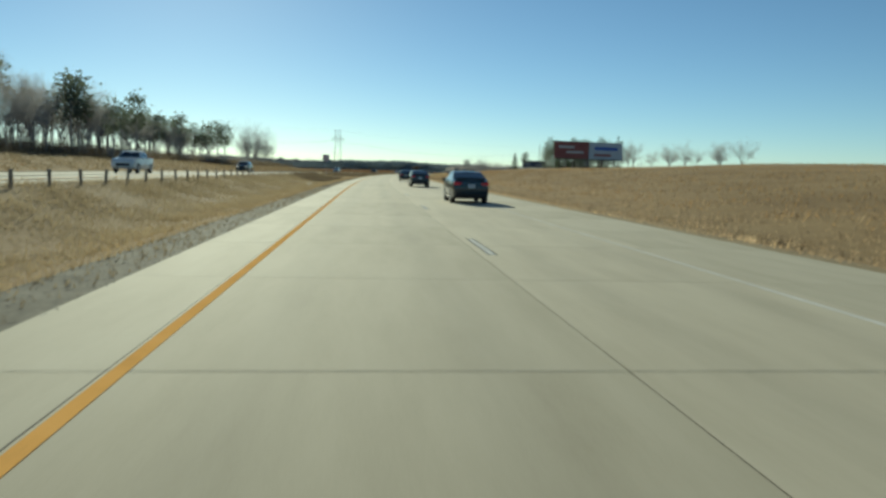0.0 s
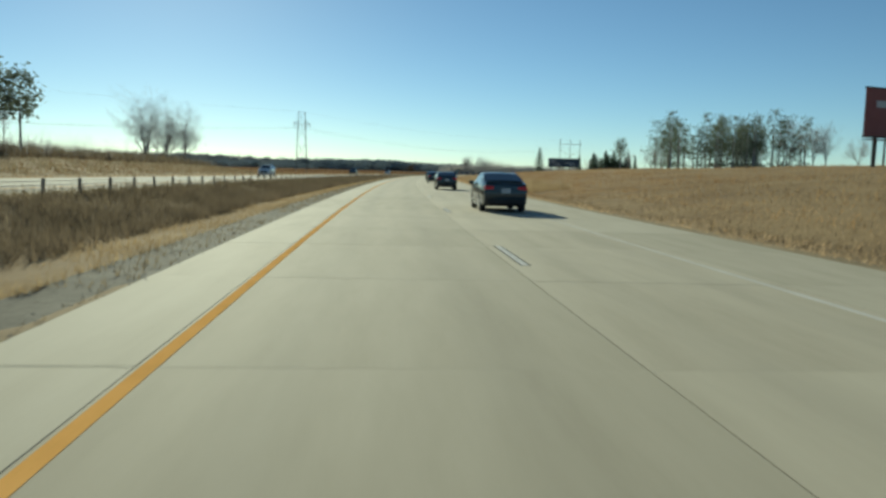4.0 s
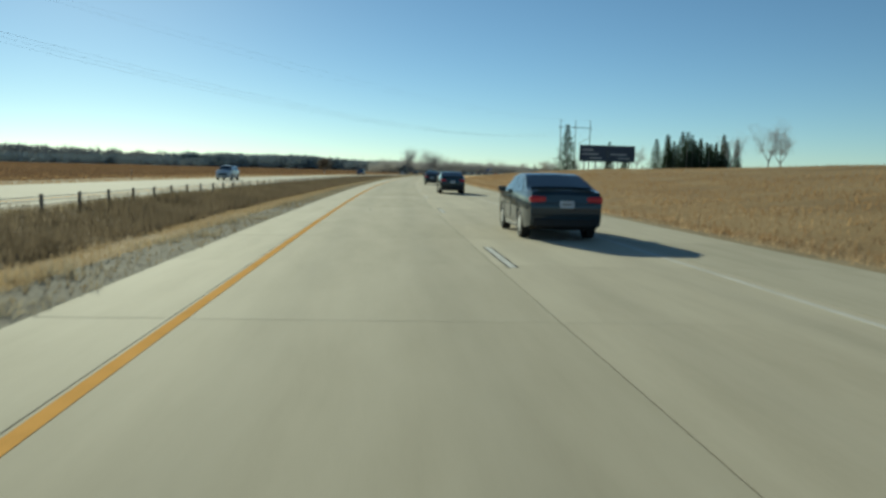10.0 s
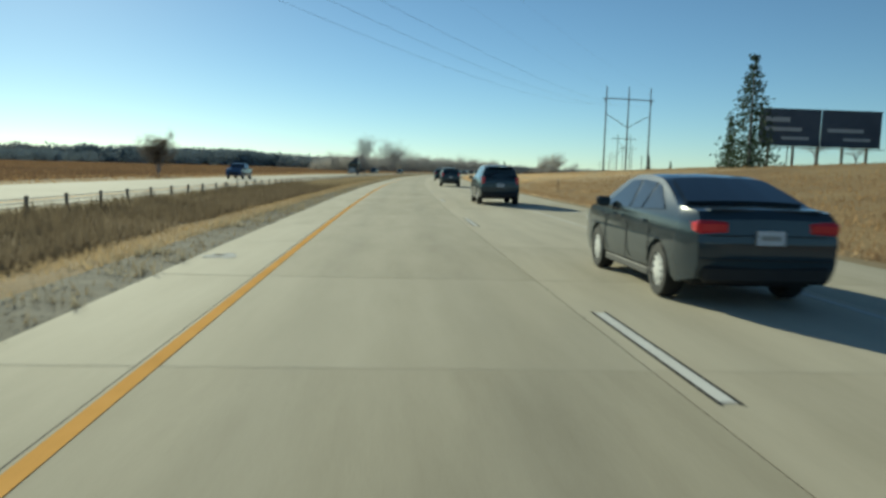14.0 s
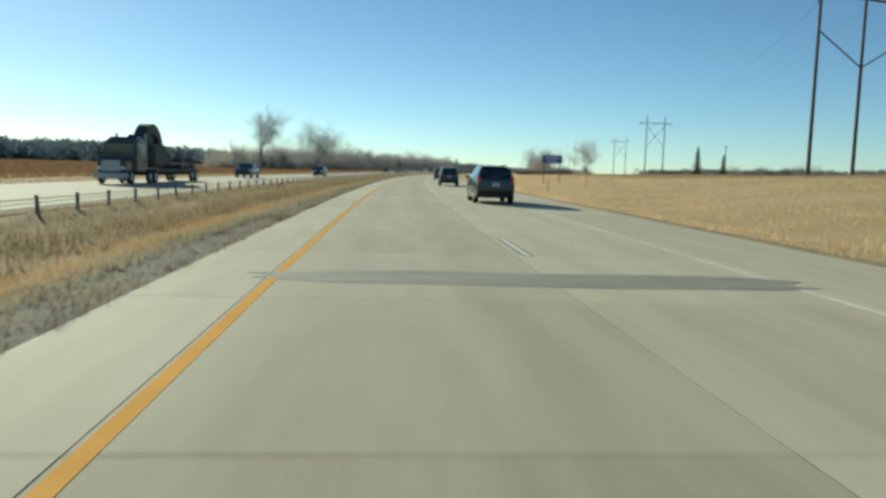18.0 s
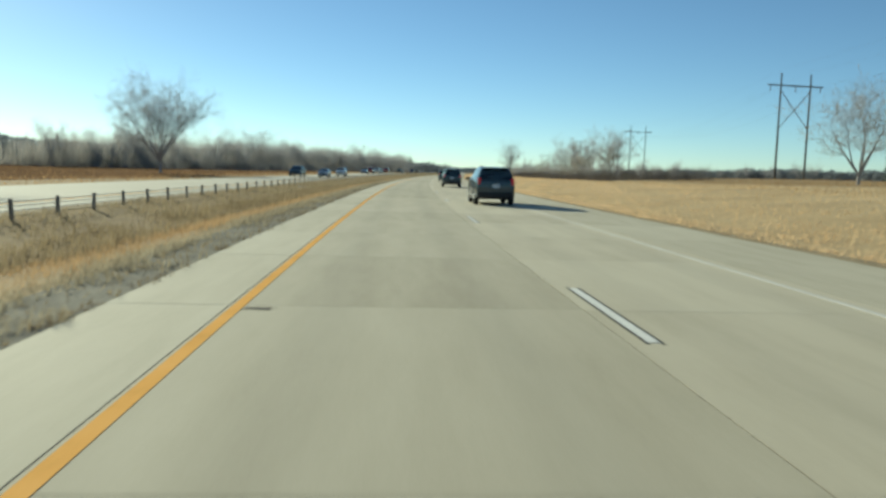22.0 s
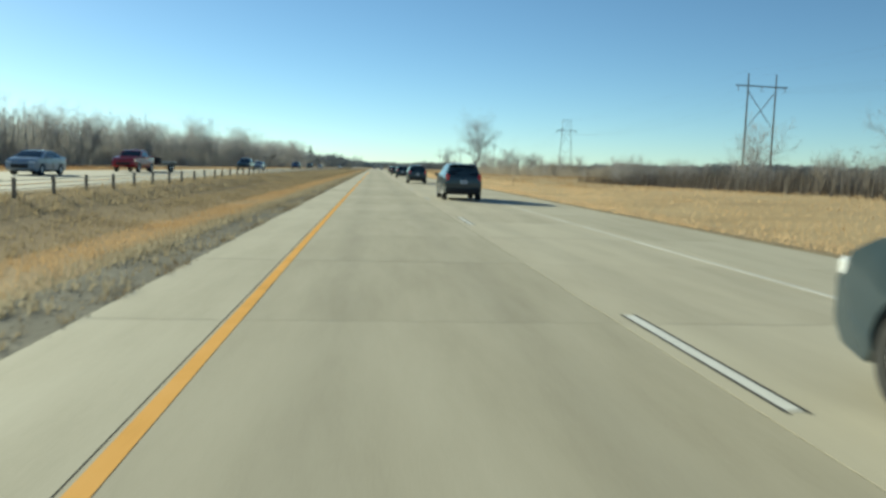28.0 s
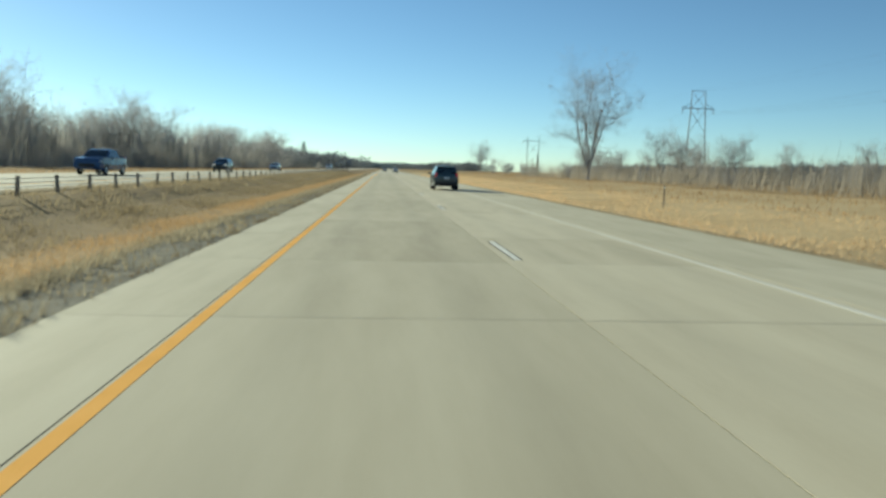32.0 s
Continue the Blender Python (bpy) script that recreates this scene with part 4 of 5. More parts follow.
joined_woods("rise_wood_depth", [(40 + 240 * random.random(), -(60 + 40 * random.random()), random.uniform(8.5, 12.5)) for _ in range(190)], "crowded leafless trees on the rise")
grass("brushwood_long", 130000, 985, 1750, -110, -42, 1.2, 6.5, 0.07, M_WOOD_MASS, "grey-brown brushwood filling the long wood", holes=lambda s, u: -u > wood_edge(s) - 5)
grass("crowded_saplings", 150000, 985, 1650, -112, -46, 5.0, 10.5, 0.12, M_WOOD_MASS, "crowded grey saplings closing the long wood", holes=lambda s, u: -u > wood_edge(s) + 3)
grass("brush_dark_rise", 16000, 60, 335, -58, -46, 0.7, 2.2, 0.12, M_WEED, "dark low brush under the trees on the rise")
grass("brushwood_rise", 9000, 40, 300, -85, -48, 1.0, 4.5, 0.06, M_HAZE, "grey-brown brushwood on the rise")
grass("brushwood_outer", 42000, 898, 1102, 27.5, 44, 0.6, 2.3, 0.05, M_DARK_BRUSH, "brown brushwood beside the outer verge")
grass("brushwood_far_outer", 15000, 1180, 1360, 36, 80, 0.6, 4.2, 0.06, M_TWIG_TAN, "brown brushwood by the cottonwood")
for t in (bushy_tree, vase_tree, thin_pine, broad_spruce, round_tree, tall_tree, end_tree, small_tree, spruce, pine, bushy_pine, *wood_trees, *thicket):
    drop(t)


def far_woods(name, rows, mat, label, per=210):
    """Woods at the horizon: uneven tufts, many to a row. rows: s0, s1, u0, u1, count, low, high."""
    tri = []
    for s0, s1, u0, u1, count, low, high in rows:
        for _ in range(count):
            k = rng.uniform()
            s, u = s0 + (s1 - s0) * k, u0 + (u1 - u0) * k + rng.normal(0, 20)
            x, y = plan_xy(s, u)
            g = float(ground_z(s, u))
            h = rng.uniform(low, high) * (1 + 0.10 * math.sin(s / 47) + 0.06 * math.sin(s / 13))
            w = h * rng.uniform(0.5, 0.9)
            c = rng.normal(0, 1, (per, 3))
            c *= (rng.uniform(0.3, 1, per) ** 0.5 / np.linalg.norm(c, axis=1))[:, None]
            c = c * np.array([w, w, h * 0.5]) + np.array([x, y, g + h * 0.44])
            e = rng.normal(0, h * 0.068, (per, 2, 3)) * np.array([1.2, 1.2, 1.0])
            tri.append(np.stack([c, c + e[:, 0], c + e[:, 1]], 1))
    ob = tris_object(name, np.concatenate(tri), mat)
    return tagged(ob, label, "woods", kind="stuff")


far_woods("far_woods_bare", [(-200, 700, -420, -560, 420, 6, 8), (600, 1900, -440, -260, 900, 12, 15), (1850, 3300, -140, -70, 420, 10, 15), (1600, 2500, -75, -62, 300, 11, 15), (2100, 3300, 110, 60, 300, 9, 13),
                             (1000, 2400, 520, 330, 800, 13, 17), (200, 1000, 620, 480, 300, 8, 12), (2400, 4200, -420, 300, 420, 14, 20)], M_HAZED_FAR_WOOD, "hazy line of bare woods on the horizon")
far_woods("far_woods_dark", [(100, 900, -430, -330, 420, 5, 6.5), (500, 1050, -340, -310, 520, 6.5, 8.5), (1050, 1500, -310, -240, 360, 14, 17), (400, 1500, 700, 420, 120, 8, 12), (2300, 3600, -520, 200, 200, 13, 19)], M_HAZED_FAR_PINE, "dark evergreen woods on the horizon")

# ================= power line =================
M_WOODPOLE = material("dark_pole", [(0.07, 0.06, 0.05), (0.13, 0.11, 0.09)], 1.5, 0.9, fine=20)
M_LATTICE = material("grey_lattice_steel", [(0.13, 0.14, 0.14), (0.20, 0.21, 0.21)], 2, 0.6, 0.5, fine=20)
M_WIRE = material("conductor_wire", [(0.10, 0.10, 0.10), (0.16, 0.16, 0.16)], 1, 0.5, 0.6)
M_INSULATOR = material("insulator", [(0.10, 0.07, 0.05), (0.16, 0.12, 0.09)], 6, 0.3)


def single_tube(name, pieces, mat, parent, sides=6):
    v, f = [], []
    for a, b, ra, rb in pieces:
        tube(v, f, a, b, ra, rb, sides)
    return mesh_object(name, v, f, mat, parent)


def steel_tower(s, u, turn, height=19.5, half=2.1):
    """Two-legged steel tower with cross arm, earth-wire peaks and crossed braces."""
    t = empty("transmission_tower", at(s, u, float(ground_z(s, u)), turn), "two-legged steel transmission tower with crossed braces in a field", "pylon", "transmission line")
    arm = height * 0.80
    for x in (-1, 1):
        single_tube("leg", [((x * half * 1.25, 0, -0.3), (x * half * 0.85, 0, arm), 0.19, 0.14), ((x * half * 0.85, 0, arm), (x * half * 0.8, 0, height), 0.14, 0.09)], M_LATTICE, t)
    single_tube("cross_arm", [((-half * 1.9, 0, arm), (half * 1.9, 0, arm), 0.14, 0.14), ((-half * 1.9, 0, arm), (-half * 0.85, 0, arm + 1.5), 0.07, 0.07), ((half * 1.9, 0, arm), (half * 0.85, 0, arm + 1.5), 0.07, 0.07)], M_LATTICE, t)
    single_tube("top_beam", [((-half * 0.8, 0, height - 0.1), (half * 0.8, 0, height - 0.1), 0.09, 0.09)], M_LATTICE, t)
    for z0, z1 in ((arm * 0.97, arm * 0.66), (arm * 0.62, arm * 0.30)):
        w0, w1 = half * (1.25 - 0.4 * z0 / arm), half * (1.25 - 0.4 * z1 / arm)
        single_tube("brace", [((-w0, 0, z0), (w1, 0, z1), 0.07, 0.07)], M_LATTICE, t)
        single_tube("brace", [((w0, 0, z0), (-w1, 0, z1), 0.07, 0.07)], M_LATTICE, t)
    single_tube("brace", [((-half * 0.8, 0, height - 0.2), (half * 0.85, 0, arm), 0.06, 0.06)], M_LATTICE, t)
    single_tube("brace", [((half * 0.8, 0, height - 0.2), (-half * 0.85, 0, arm), 0.06, 0.06)], M_LATTICE, t)
    for x in (-half * 1.8, 0, half * 1.8):
        single_tube("insulator", [((x, 0, arm - 0.1), (x, 0, arm - 1.5), 0.09, 0.09)], M_INSULATOR, t)
    return [(x, arm - 1.5) for x in (-half * 1.8, 0, half * 1.8)] + [(-half * 0.8, height), (half * 0.8, height)]


def pole_tower(s, u, turn, height=23.0, half=5.4, poles=2):
    """Wooden pole structure with one long cross arm."""
    t = empty("transmission_tower", at(s, u, float(ground_z(s, u)), turn), ("three-pole" if poles == 3 else "two-pole") + " wooden transmission structure with a long cross arm", "pylon", "transmission line")
    arm = height * 0.86
    xs = (-half, 0, half) if poles == 3 else (-half * 0.62, half * 0.62)
    for x in xs:
        single_tube("pole", [((x, 0, -0.3), (x, 0, height * (1.0 if poles == 3 else 0.97)), 0.26, 0.16)], M_WOODPOLE, t, 8)
    single_tube("cross_arm", [((-half * 1.15, 0, arm), (half * 1.15, 0, arm), 0.16, 0.16)], M_WOODPOLE, t)
    if poles == 3:
        single_tube("brace", [((-half, 0, arm * 0.80), (0, 0, arm * 0.62), 0.10, 0.10)], M_WOODPOLE, t)
        single_tube("brace", [((half, 0, arm * 0.80), (0, 0, arm * 0.62), 0.10, 0.10)], M_WOODPOLE, t)
    else:
        w = half * 0.62
        single_tube("brace", [((-w, 0, arm * 0.95), (w, 0, arm * 0.55), 0.09, 0.09)], M_WOODPOLE, t)
        single_tube("brace", [((w, 0, arm * 0.95), (-w, 0, arm * 0.55), 0.09, 0.09)], M_WOODPOLE, t)
    for x in (-half * 1.05, 0, half * 1.05):
        single_tube("insulator", [((x, 0, arm - 0.1), (x, 0, arm - 1.4), 0.08, 0.08)], M_INSULATOR, t)
    return [(x, arm - 1.4) for x in (-half * 1.05, 0, half * 1.05)] + [(xs[0], height), (xs[-1], height)]


TOWERS = [(60, -260, 35, "steel"), (440, -50, 30, "steel"), (741, 57.5, 20, "three"), (960, 80, 14, "pole"), (1190, 95.5, 8, "tall"), (1367, 90, 4, "steel"), (1640, 94, 3, "pole"), (1900, 95, 0, "pole")]
ends = []
for s, u, turn, kind in TOWERS:
    g = float(ground_z(s, u))
    if kind == "steel":
        hooks = steel_tower(s, u, turn, 24.0 if s < 1000 else 26.5, 1.8 if s < 1000 else 2.7)
    elif kind == "three":
        hooks = pole_tower(s, u, turn, 27.0, 7.8, 3)
    elif kind == "tall":
        hooks = pole_tower(s, u, turn, 28.5, 6.6, 2)
    else:
        hooks = pole_tower(s, u, turn, 25.0, 6.2, 2)
    m = at(s, u, g, turn)
    ends.append([m @ Vector((x, 0, z)) for x, z in hooks])
for a, b in zip(ends, ends[1:]):
    for k in range(5):
        p, q = a[k], b[k]
        n = 26
        sag = (q - p).length * (0.022 if k < 3 else 0.014)
        line = [p.lerp(q, i / n) - Vector((0, 0, sag * 4 * (i / n) * (1 - i / n))) for i in range(n + 1)]
        ob = poly_tube("power_cable", line, 0.013 if k < 3 else 0.008, M_WIRE, None, 3)
        tagged(ob, "thin sagging power cable between two towers", "power cable", "power cables")
# slim utility poles in the prairie
for s, u, h in ((700, 90, 8), (860, 80, 9), (1500, 70, 9), (1540, 78, 9), (1585, 84, 9), (252, 70, 11)):
    t = empty("utility_pole", at(s, u, float(ground_z(s, u)), 20), "slim dark wooden utility pole in dry grass", "utility pole", "utility poles")
    single_tube("pole", [((0, 0, -0.2), (0, 0, h), 0.16, 0.11)], M_WOODPOLE, t, 7)
    single_tube("cross_arm", [((-0.9, 0, h - 0.5), (0.9, 0, h - 0.5), 0.06, 0.06)], M_WOODPOLE, t, 4)

# ================= billboards and signs =================
M_BOARD_DARK = material("faded_dark_board", [(0.05, 0.06, 0.085), (0.09, 0.10, 0.13)], 0.5, 0.6, fine=8)
M_BOARD_RED = material("faded_red_board", [(0.20, 0.05, 0.045), (0.30, 0.09, 0.075)], 0.5, 0.6, fine=8)
M_BOARD_PALE = material("pale_blue_board", [(0.36, 0.40, 0.46), (0.50, 0.54, 0.58)], 0.5, 0.6, fine=8)
M_BOARD_BAR = material("board_print", [(0.42, 0.40, 0.40), (0.55, 0.53, 0.52)], 1, 0.6)
M_FRAME = material("dark_sign_frame", [(0.05, 0.045, 0.04), (0.09, 0.08, 0.07)], 2, 0.8)
M_SIGN_WHITE = material("white_sign_sheeting", [(0.62, 0.62, 0.62), (0.74, 0.74, 0.74)], 4, 0.45)
M_SIGN_RED = material("red_sign_sheeting", [(0.42, 0.03, 0.04), (0.50, 0.05, 0.05)], 4, 0.45)
M_SIGN_BLACK = material("black_sign_sheeting", [(0.02, 0.02, 0.02), (0.03, 0.03, 0.03)], 4, 0.45)
M_SIGN_BLUE = material("blue_sign_sheeting", [(0.02, 0.07, 0.34), (0.03, 0.10, 0.44)], 4, 0.45)
M_SIGN_GREY = material("bare_sign_back", [(0.25, 0.26, 0.26), (0.34, 0.35, 0.35)], 4, 0.5, 0.6)


def billboard(s, u, turn, width, low, high, boards, label):
    """A roadside hoarding on posts; boards: materials side by side, with plain bars of print."""
    t = empty("billboard", at(s, u, float(ground_z(s, u)), turn), label, "billboard")
    n = len(boards)
    for i in range(n * 2 + 1):
        x = -width / 2 + width * (i + 0.5) / (n * 2 + 1)
        part("post", box_bm(0.3, 0.3, high + 0.3, (x, 0.35, high / 2 - 0.2), 0.02), M_FRAME, t)
    for i, (mat, bars) in enumerate(boards):
        w = width / n - 0.3
        cx = -width / 2 + width * (i + 0.5) / n
        p = part("panel", box_bm(w, 0.18, high - low, (cx, 0, (low + high) / 2), 0.02), mat, t)
        for x, z, bw, bh, bm_mat in bars:
            part("print_bar", box_bm(bw * w, 0.03, bh * (high - low), (cx + x * w, -0.10, low + z * (high - low))), bm_mat, p)
        for z in (low - 0.06, high + 0.06):
            part("trim", box_bm(w + 0.2, 0.3, 0.12, (cx, 0, z)), M_FRAME, p)
    part("catwalk", box_bm(width, 0.9, 0.08, (0, -0.5, low - 0.35)), M_FRAME, t)
    return t


BARS_DARK = [(-0.2, 0.72, 0.4, 0.13, M_BOARD_BAR), (-0.1, 0.45, 0.6, 0.10, M_BOARD_BAR), (0.1, 0.2, 0.45, 0.08, M_BOARD_BAR)]
BARS_RED = [(-0.15, 0.68, 0.45, 0.14, M_BOARD_BAR), (0.1, 0.38, 0.5, 0.12, M_BOARD_BAR)]
BARS_PALE = [(0.0, 0.65, 0.7, 0.2, M_SIGN_BLUE), (-0.1, 0.25, 0.5, 0.14, M_BOARD_RED)]
billboard(604.5, 56.5, 4, 18.5, 2.9, 7.9, [(M_BOARD_DARK, BARS_DARK), (M_BOARD_DARK, BARS_DARK[1:])], "pair of dark weathered billboards on wooden posts")
billboard(214.5, 54.0, 20, 22.5, 2.6, 7.2, [(M_BOARD_RED, BARS_RED), (M_BOARD_PALE, BARS_PALE)], "red and pale billboards side by side on dark posts")


def ring_bm(r, width, thick, n=40):
    bm = bmesh.new()
    rows = []
    for rr, y in ((r - width, 0), (r, 0), (r, -thick), (r - width, -thick)):
        rows.append([bm.verts.new((rr * math.cos(2 * math.pi * i / n), y, rr * math.sin(2 * math.pi * i / n))) for i in range(n)])
    for a in range(4):
        for i in range(n):
            bm.faces.new((rows[a][i], rows[a][(i + 1) % n], rows[(a + 1) % 4][(i + 1) % n], rows[(a + 1) % 4][i]))
    bmesh.ops.recalc_face_normals(bm, faces=bm.faces)
    return bm


def no_u_turn(s, u):
    z = float(ground_z(s, u))
    t = empty("no_u_turn_sign", at(s, u, z, -4), "square white sign with a red ring on a steel post", "road sign")
    part("post", box_bm(0.09, 0.06, 3.9, (0, 0.05, 1.85), 0.008), M_STEEL, t)
    b = part("board", box_bm(1.17, 0.015, 1.17, (0, 0, 3.3), 0.003), M_SIGN_WHITE, t)
    bm = ring_bm(0.53, 0.12, 0.004)
    bmesh.ops.translate(bm, vec=(0, -0.012, 3.3), verts=bm.verts)
    part("red_ring", bm, M_SIGN_RED, b)
    part("slash", box_bm(0.88, 0.004, 0.085, (0, -0.018, 3.3), turn=Euler((0, radians(45), 0)).to_matrix().to_4x4()), M_SIGN_RED, b)
    arrow = box_bm(0.09, 0.004, 0.42, (0.14, -0.010, 3.22))
    box_bm(0.30, 0.004, 0.09, (0.03, -0.0105, 3.46), bm=arrow)
    box_bm(0.09, 0.004, 0.18, (-0.12, -0.010, 3.36), bm=arrow)
    box_bm(0.16, 0.004, 0.16, (-0.12, -0.0105, 3.24), bm=arrow, turn=Euler((0, radians(45), 0)).to_matrix().to_4x4())
    part("arrow", arrow, M_SIGN_BLACK, b)


no_u_turn(137, -7.4)


def blue_sign(s, u):
    z = float(ground_z(s, u))
    t = empty("blue_road_sign", at(s, u, z, -3), "blue panel sign with white print on two posts in dry grass", "road sign")
    for x in (-0.95, 0.95):
        part("post", box_bm(0.10, 0.07, 3.4, (x, 0.05, 1.6), 0.01), M_WOODPOLE, t)
    b = part("board", box_bm(2.35, 0.02, 1.0, (0, 0, 2.9), 0.004), M_SIGN_BLUE, t)
    part("border", box_bm(2.28, 0.006, 0.03, (0, -0.012, 3.37)), M_SIGN_WHITE, b)
    part("border", box_bm(2.28, 0.006, 0.03, (0, -0.012, 2.43)), M_SIGN_WHITE, b)
    for zz, w in ((3.17, 1.6), (2.92, 1.8), (2.65, 1.2)):
        part("print_bar", box_bm(w, 0.006, 0.11, (0, -0.012, zz)), M_SIGN_WHITE, b)


blue_sign(732, 18.0)


def marker(s, u, h, label, tilt=0.0, mat=None, wide=0.07):
    z = float(ground_z(s, u))
    t = empty("marker_post", at(s, u, z) @ pose(0, 0, 0, 0, tilt, 0), label, "marker post", "marker posts")
    part("stake", box_bm(wide, 0.03, h + 0.2, (0, 0, h / 2 - 0.1), 0.005), mat or M_POST, t)
    part("reflector", box_bm(wide * 0.8, 0.008, 0.12, (0, -0.02, h - 0.12)), M_SIGN_WHITE, t)


for s, u in ((706, 13.5), (708.5, 17.2), (800, 13.5), (1075, 14.5), (1140, 14.0), (620, 14.0), (1180, 14.5), (905, 14.0), (560, 14)):
    marker(s, u, 1.15, "slim dark delineator post in the verge grass")
for s in (160, 430, 690, 1010):
    marker(s, -23.6, 1.2, "slim delineator post beyond the oncoming lanes")
M_ORANGE_MARK = material("orange_red_plastic", [(0.55, 0.08, 0.03), (0.65, 0.12, 0.05)], 3, 0.5)
marker(705.0, -8.4, 0.72, "leaning orange-red marker beside the cable barrier", 38, M_ORANGE_MARK, 0.12)

# ================= vehicles =================
def paint(name, colour):
    return material(name, [tuple(c * 0.85 for c in colour), tuple(min(1, c * 1.15) for c in colour)], 1.2, 0.12, 0.0, fine=6, spec=0.5)


M_BLACK_PAINT = paint("black_car_paint", (0.028, 0.044, 0.056))
M_GREY_PAINT = paint("dark_grey_car_paint", (0.038, 0.058, 0.070))
M_SILVER_PAINT = paint("silver_car_paint", (0.30, 0.33, 0.36))
M_WHITE_PAINT = paint("white_car_paint", (0.62, 0.63, 0.62))
M_RED_PAINT = paint("red_car_paint", (0.33, 0.02, 0.02))
M_BLUE_PAINT = paint("blue_car_paint", (0.03, 0.06, 0.14))
M_GLASS = material("tinted_car_glass", [(0.015, 0.02, 0.023)], rough=0.06, spec=0.8)
M_TYRE = material("tyre_rubber", [(0.012, 0.012, 0.012), (0.025, 0.025, 0.025)], 6, 0.85)
M_RIM = material("silver_rim", [(0.50, 0.50, 0.50), (0.62, 0.62, 0.62)], 6, 0.35, 0.6)
M_HUB = material("silver_wheel_cover", [(0.62, 0.62, 0.60), (0.72, 0.72, 0.70)], 6, 0.45, 0.1)
M_TRIM = material("black_trim", [(0.010, 0.010, 0.010), (0.02, 0.02, 0.02)], 6, 0.7)
M_TAIL = material("red_tail_lens", [(0.56, 0.018, 0.03), (0.68, 0.035, 0.05)], 5, 0.15)
M_HEAD = material("clear_headlamp_lens", [(0.65, 0.66, 0.66), (0.8, 0.8, 0.8)], 5, 0.12)
M_HEAD_LIT = material("lit_headlamp", [(0.7, 0.69, 0.64)], rough=0.2)
M_HEAD_LIT.node_tree.nodes["Principled BSDF"].inputs["Emission Color"].default_value = (1.0, 0.9, 0.72, 1)
M_HEAD_LIT.node_tree.nodes["Principled BSDF"].inputs["Emission Strength"].default_value = 0.3
M_PLATE = material("licence_plate", [(0.52, 0.55, 0.60), (0.6, 0.63, 0.66)], 9, 0.4)
M_LOAD = material("dark_machine_paint", [(0.03, 0.03, 0.028), (0.07, 0.065, 0.055)], 2, 0.6)

KINDS = {
    "sedan": dict(hw=0.87, belt=0.98, wheel=0.325, front=1.36, rear=-1.34, low=0.20,
                  top=[(-2.24, 0.34), (-2.32, 0.50), (-2.33, 0.72), (-2.30, 0.98), (-2.20, 1.07), (-1.72, 1.11), (-1.25, 1.28), (-0.85, 1.40), (-0.35, 1.455), (0.15, 1.445), (0.55, 1.36), (1.25, 1.03), (1.75, 0.95), (2.10, 0.83), (2.28, 0.66), (2.30, 0.45), (2.22, 0.28)],
                  side=[[(-1.38, 1.05), (-0.95, 1.31), (-0.80, 1.345), (-0.62, 1.02)], [(-0.56, 1.02), (-0.74, 1.355), (-0.18, 1.385), (-0.16, 1.01)], [(-0.08, 1.01), (-0.10, 1.385), (0.30, 1.36), (0.98, 1.03), (0.90, 1.0)]],
                  back=((-1.70, 1.125), (-0.92, 1.385)), front_glass=((1.17, 1.065), (0.50, 1.375)), roof_w=0.72),
    "suv": dict(hw=0.92, belt=1.08, wheel=0.36, front=1.36, rear=-1.32, low=0.25,
                top=[(-2.16, 0.40), (-2.25, 0.55), (-2.27, 0.80), (-2.24, 1.06), (-2.14, 1.20), (-1.92, 1.50), (-1.72, 1.62), (-1.0, 1.685), (-0.3, 1.70), (0.15, 1.675), (0.50, 1.58), (1.20, 1.16), (1.75, 1.08), (2.08, 0.96), (2.26, 0.75), (2.28, 0.50), (2.20, 0.32)],
                side=[[(-1.95, 1.18), (-1.72, 1.46), (-1.34, 1.50), (-1.10, 1.13)], [(-1.02, 1.13), (-1.24, 1.52), (-0.32, 1.57), (-0.28, 1.12)], [(-0.20, 1.12), (-0.24, 1.57), (0.20, 1.55), (0.95, 1.15), (0.88, 1.11)]],
                back=((-2.17, 1.15), (-1.78, 1.58)), front_glass=((1.12, 1.20), (0.44, 1.60)), roof_w=0.65),
    "pickup": dict(hw=0.98, belt=1.18, wheel=0.40, front=1.72, rear=-1.80, low=0.36,
                   top=[(-2.80, 0.50), (-2.88, 0.62), (-2.88, 1.16), (-2.70, 1.20), (-1.12, 1.20), (-1.06, 1.24), (-0.95, 1.70), (-0.70, 1.80), (0.0, 1.84), (0.40, 1.76), (1.08, 1.28), (1.70, 1.23), (2.45, 1.16), (2.72, 0.98), (2.76, 0.60), (2.66, 0.42)],
                   side=[[(-0.95, 1.24), (-0.86, 1.66), (-0.22, 1.71), (-0.20, 1.23)], [(-0.12, 1.23), (-0.14, 1.71), (0.22, 1.69), (0.88, 1.28), (0.80, 1.22)]],
                   back=((-1.06, 1.27), (-0.96, 1.66)), front_glass=((1.02, 1.31), (0.38, 1.74)), roof_w=0.76),
}


def section(k, y, z):
    """Half width of a vehicle's body at a height and a place along it."""
    p = KINDS[k]
    top = max(q[1] for q in p["top"])
    half = max(abs(q[0]) for q in p["top"])
    fz = np.interp(z, [p["low"], 0.45, 0.75, p["belt"], top], [0.93, 0.985, 1.0, 0.965, p["roof_w"]])
    e = max(0.0, (abs(y) - 0.70 * half) / (0.30 * half))
    return float(p["hw"] * fz * (1 - 0.11 * e * e))


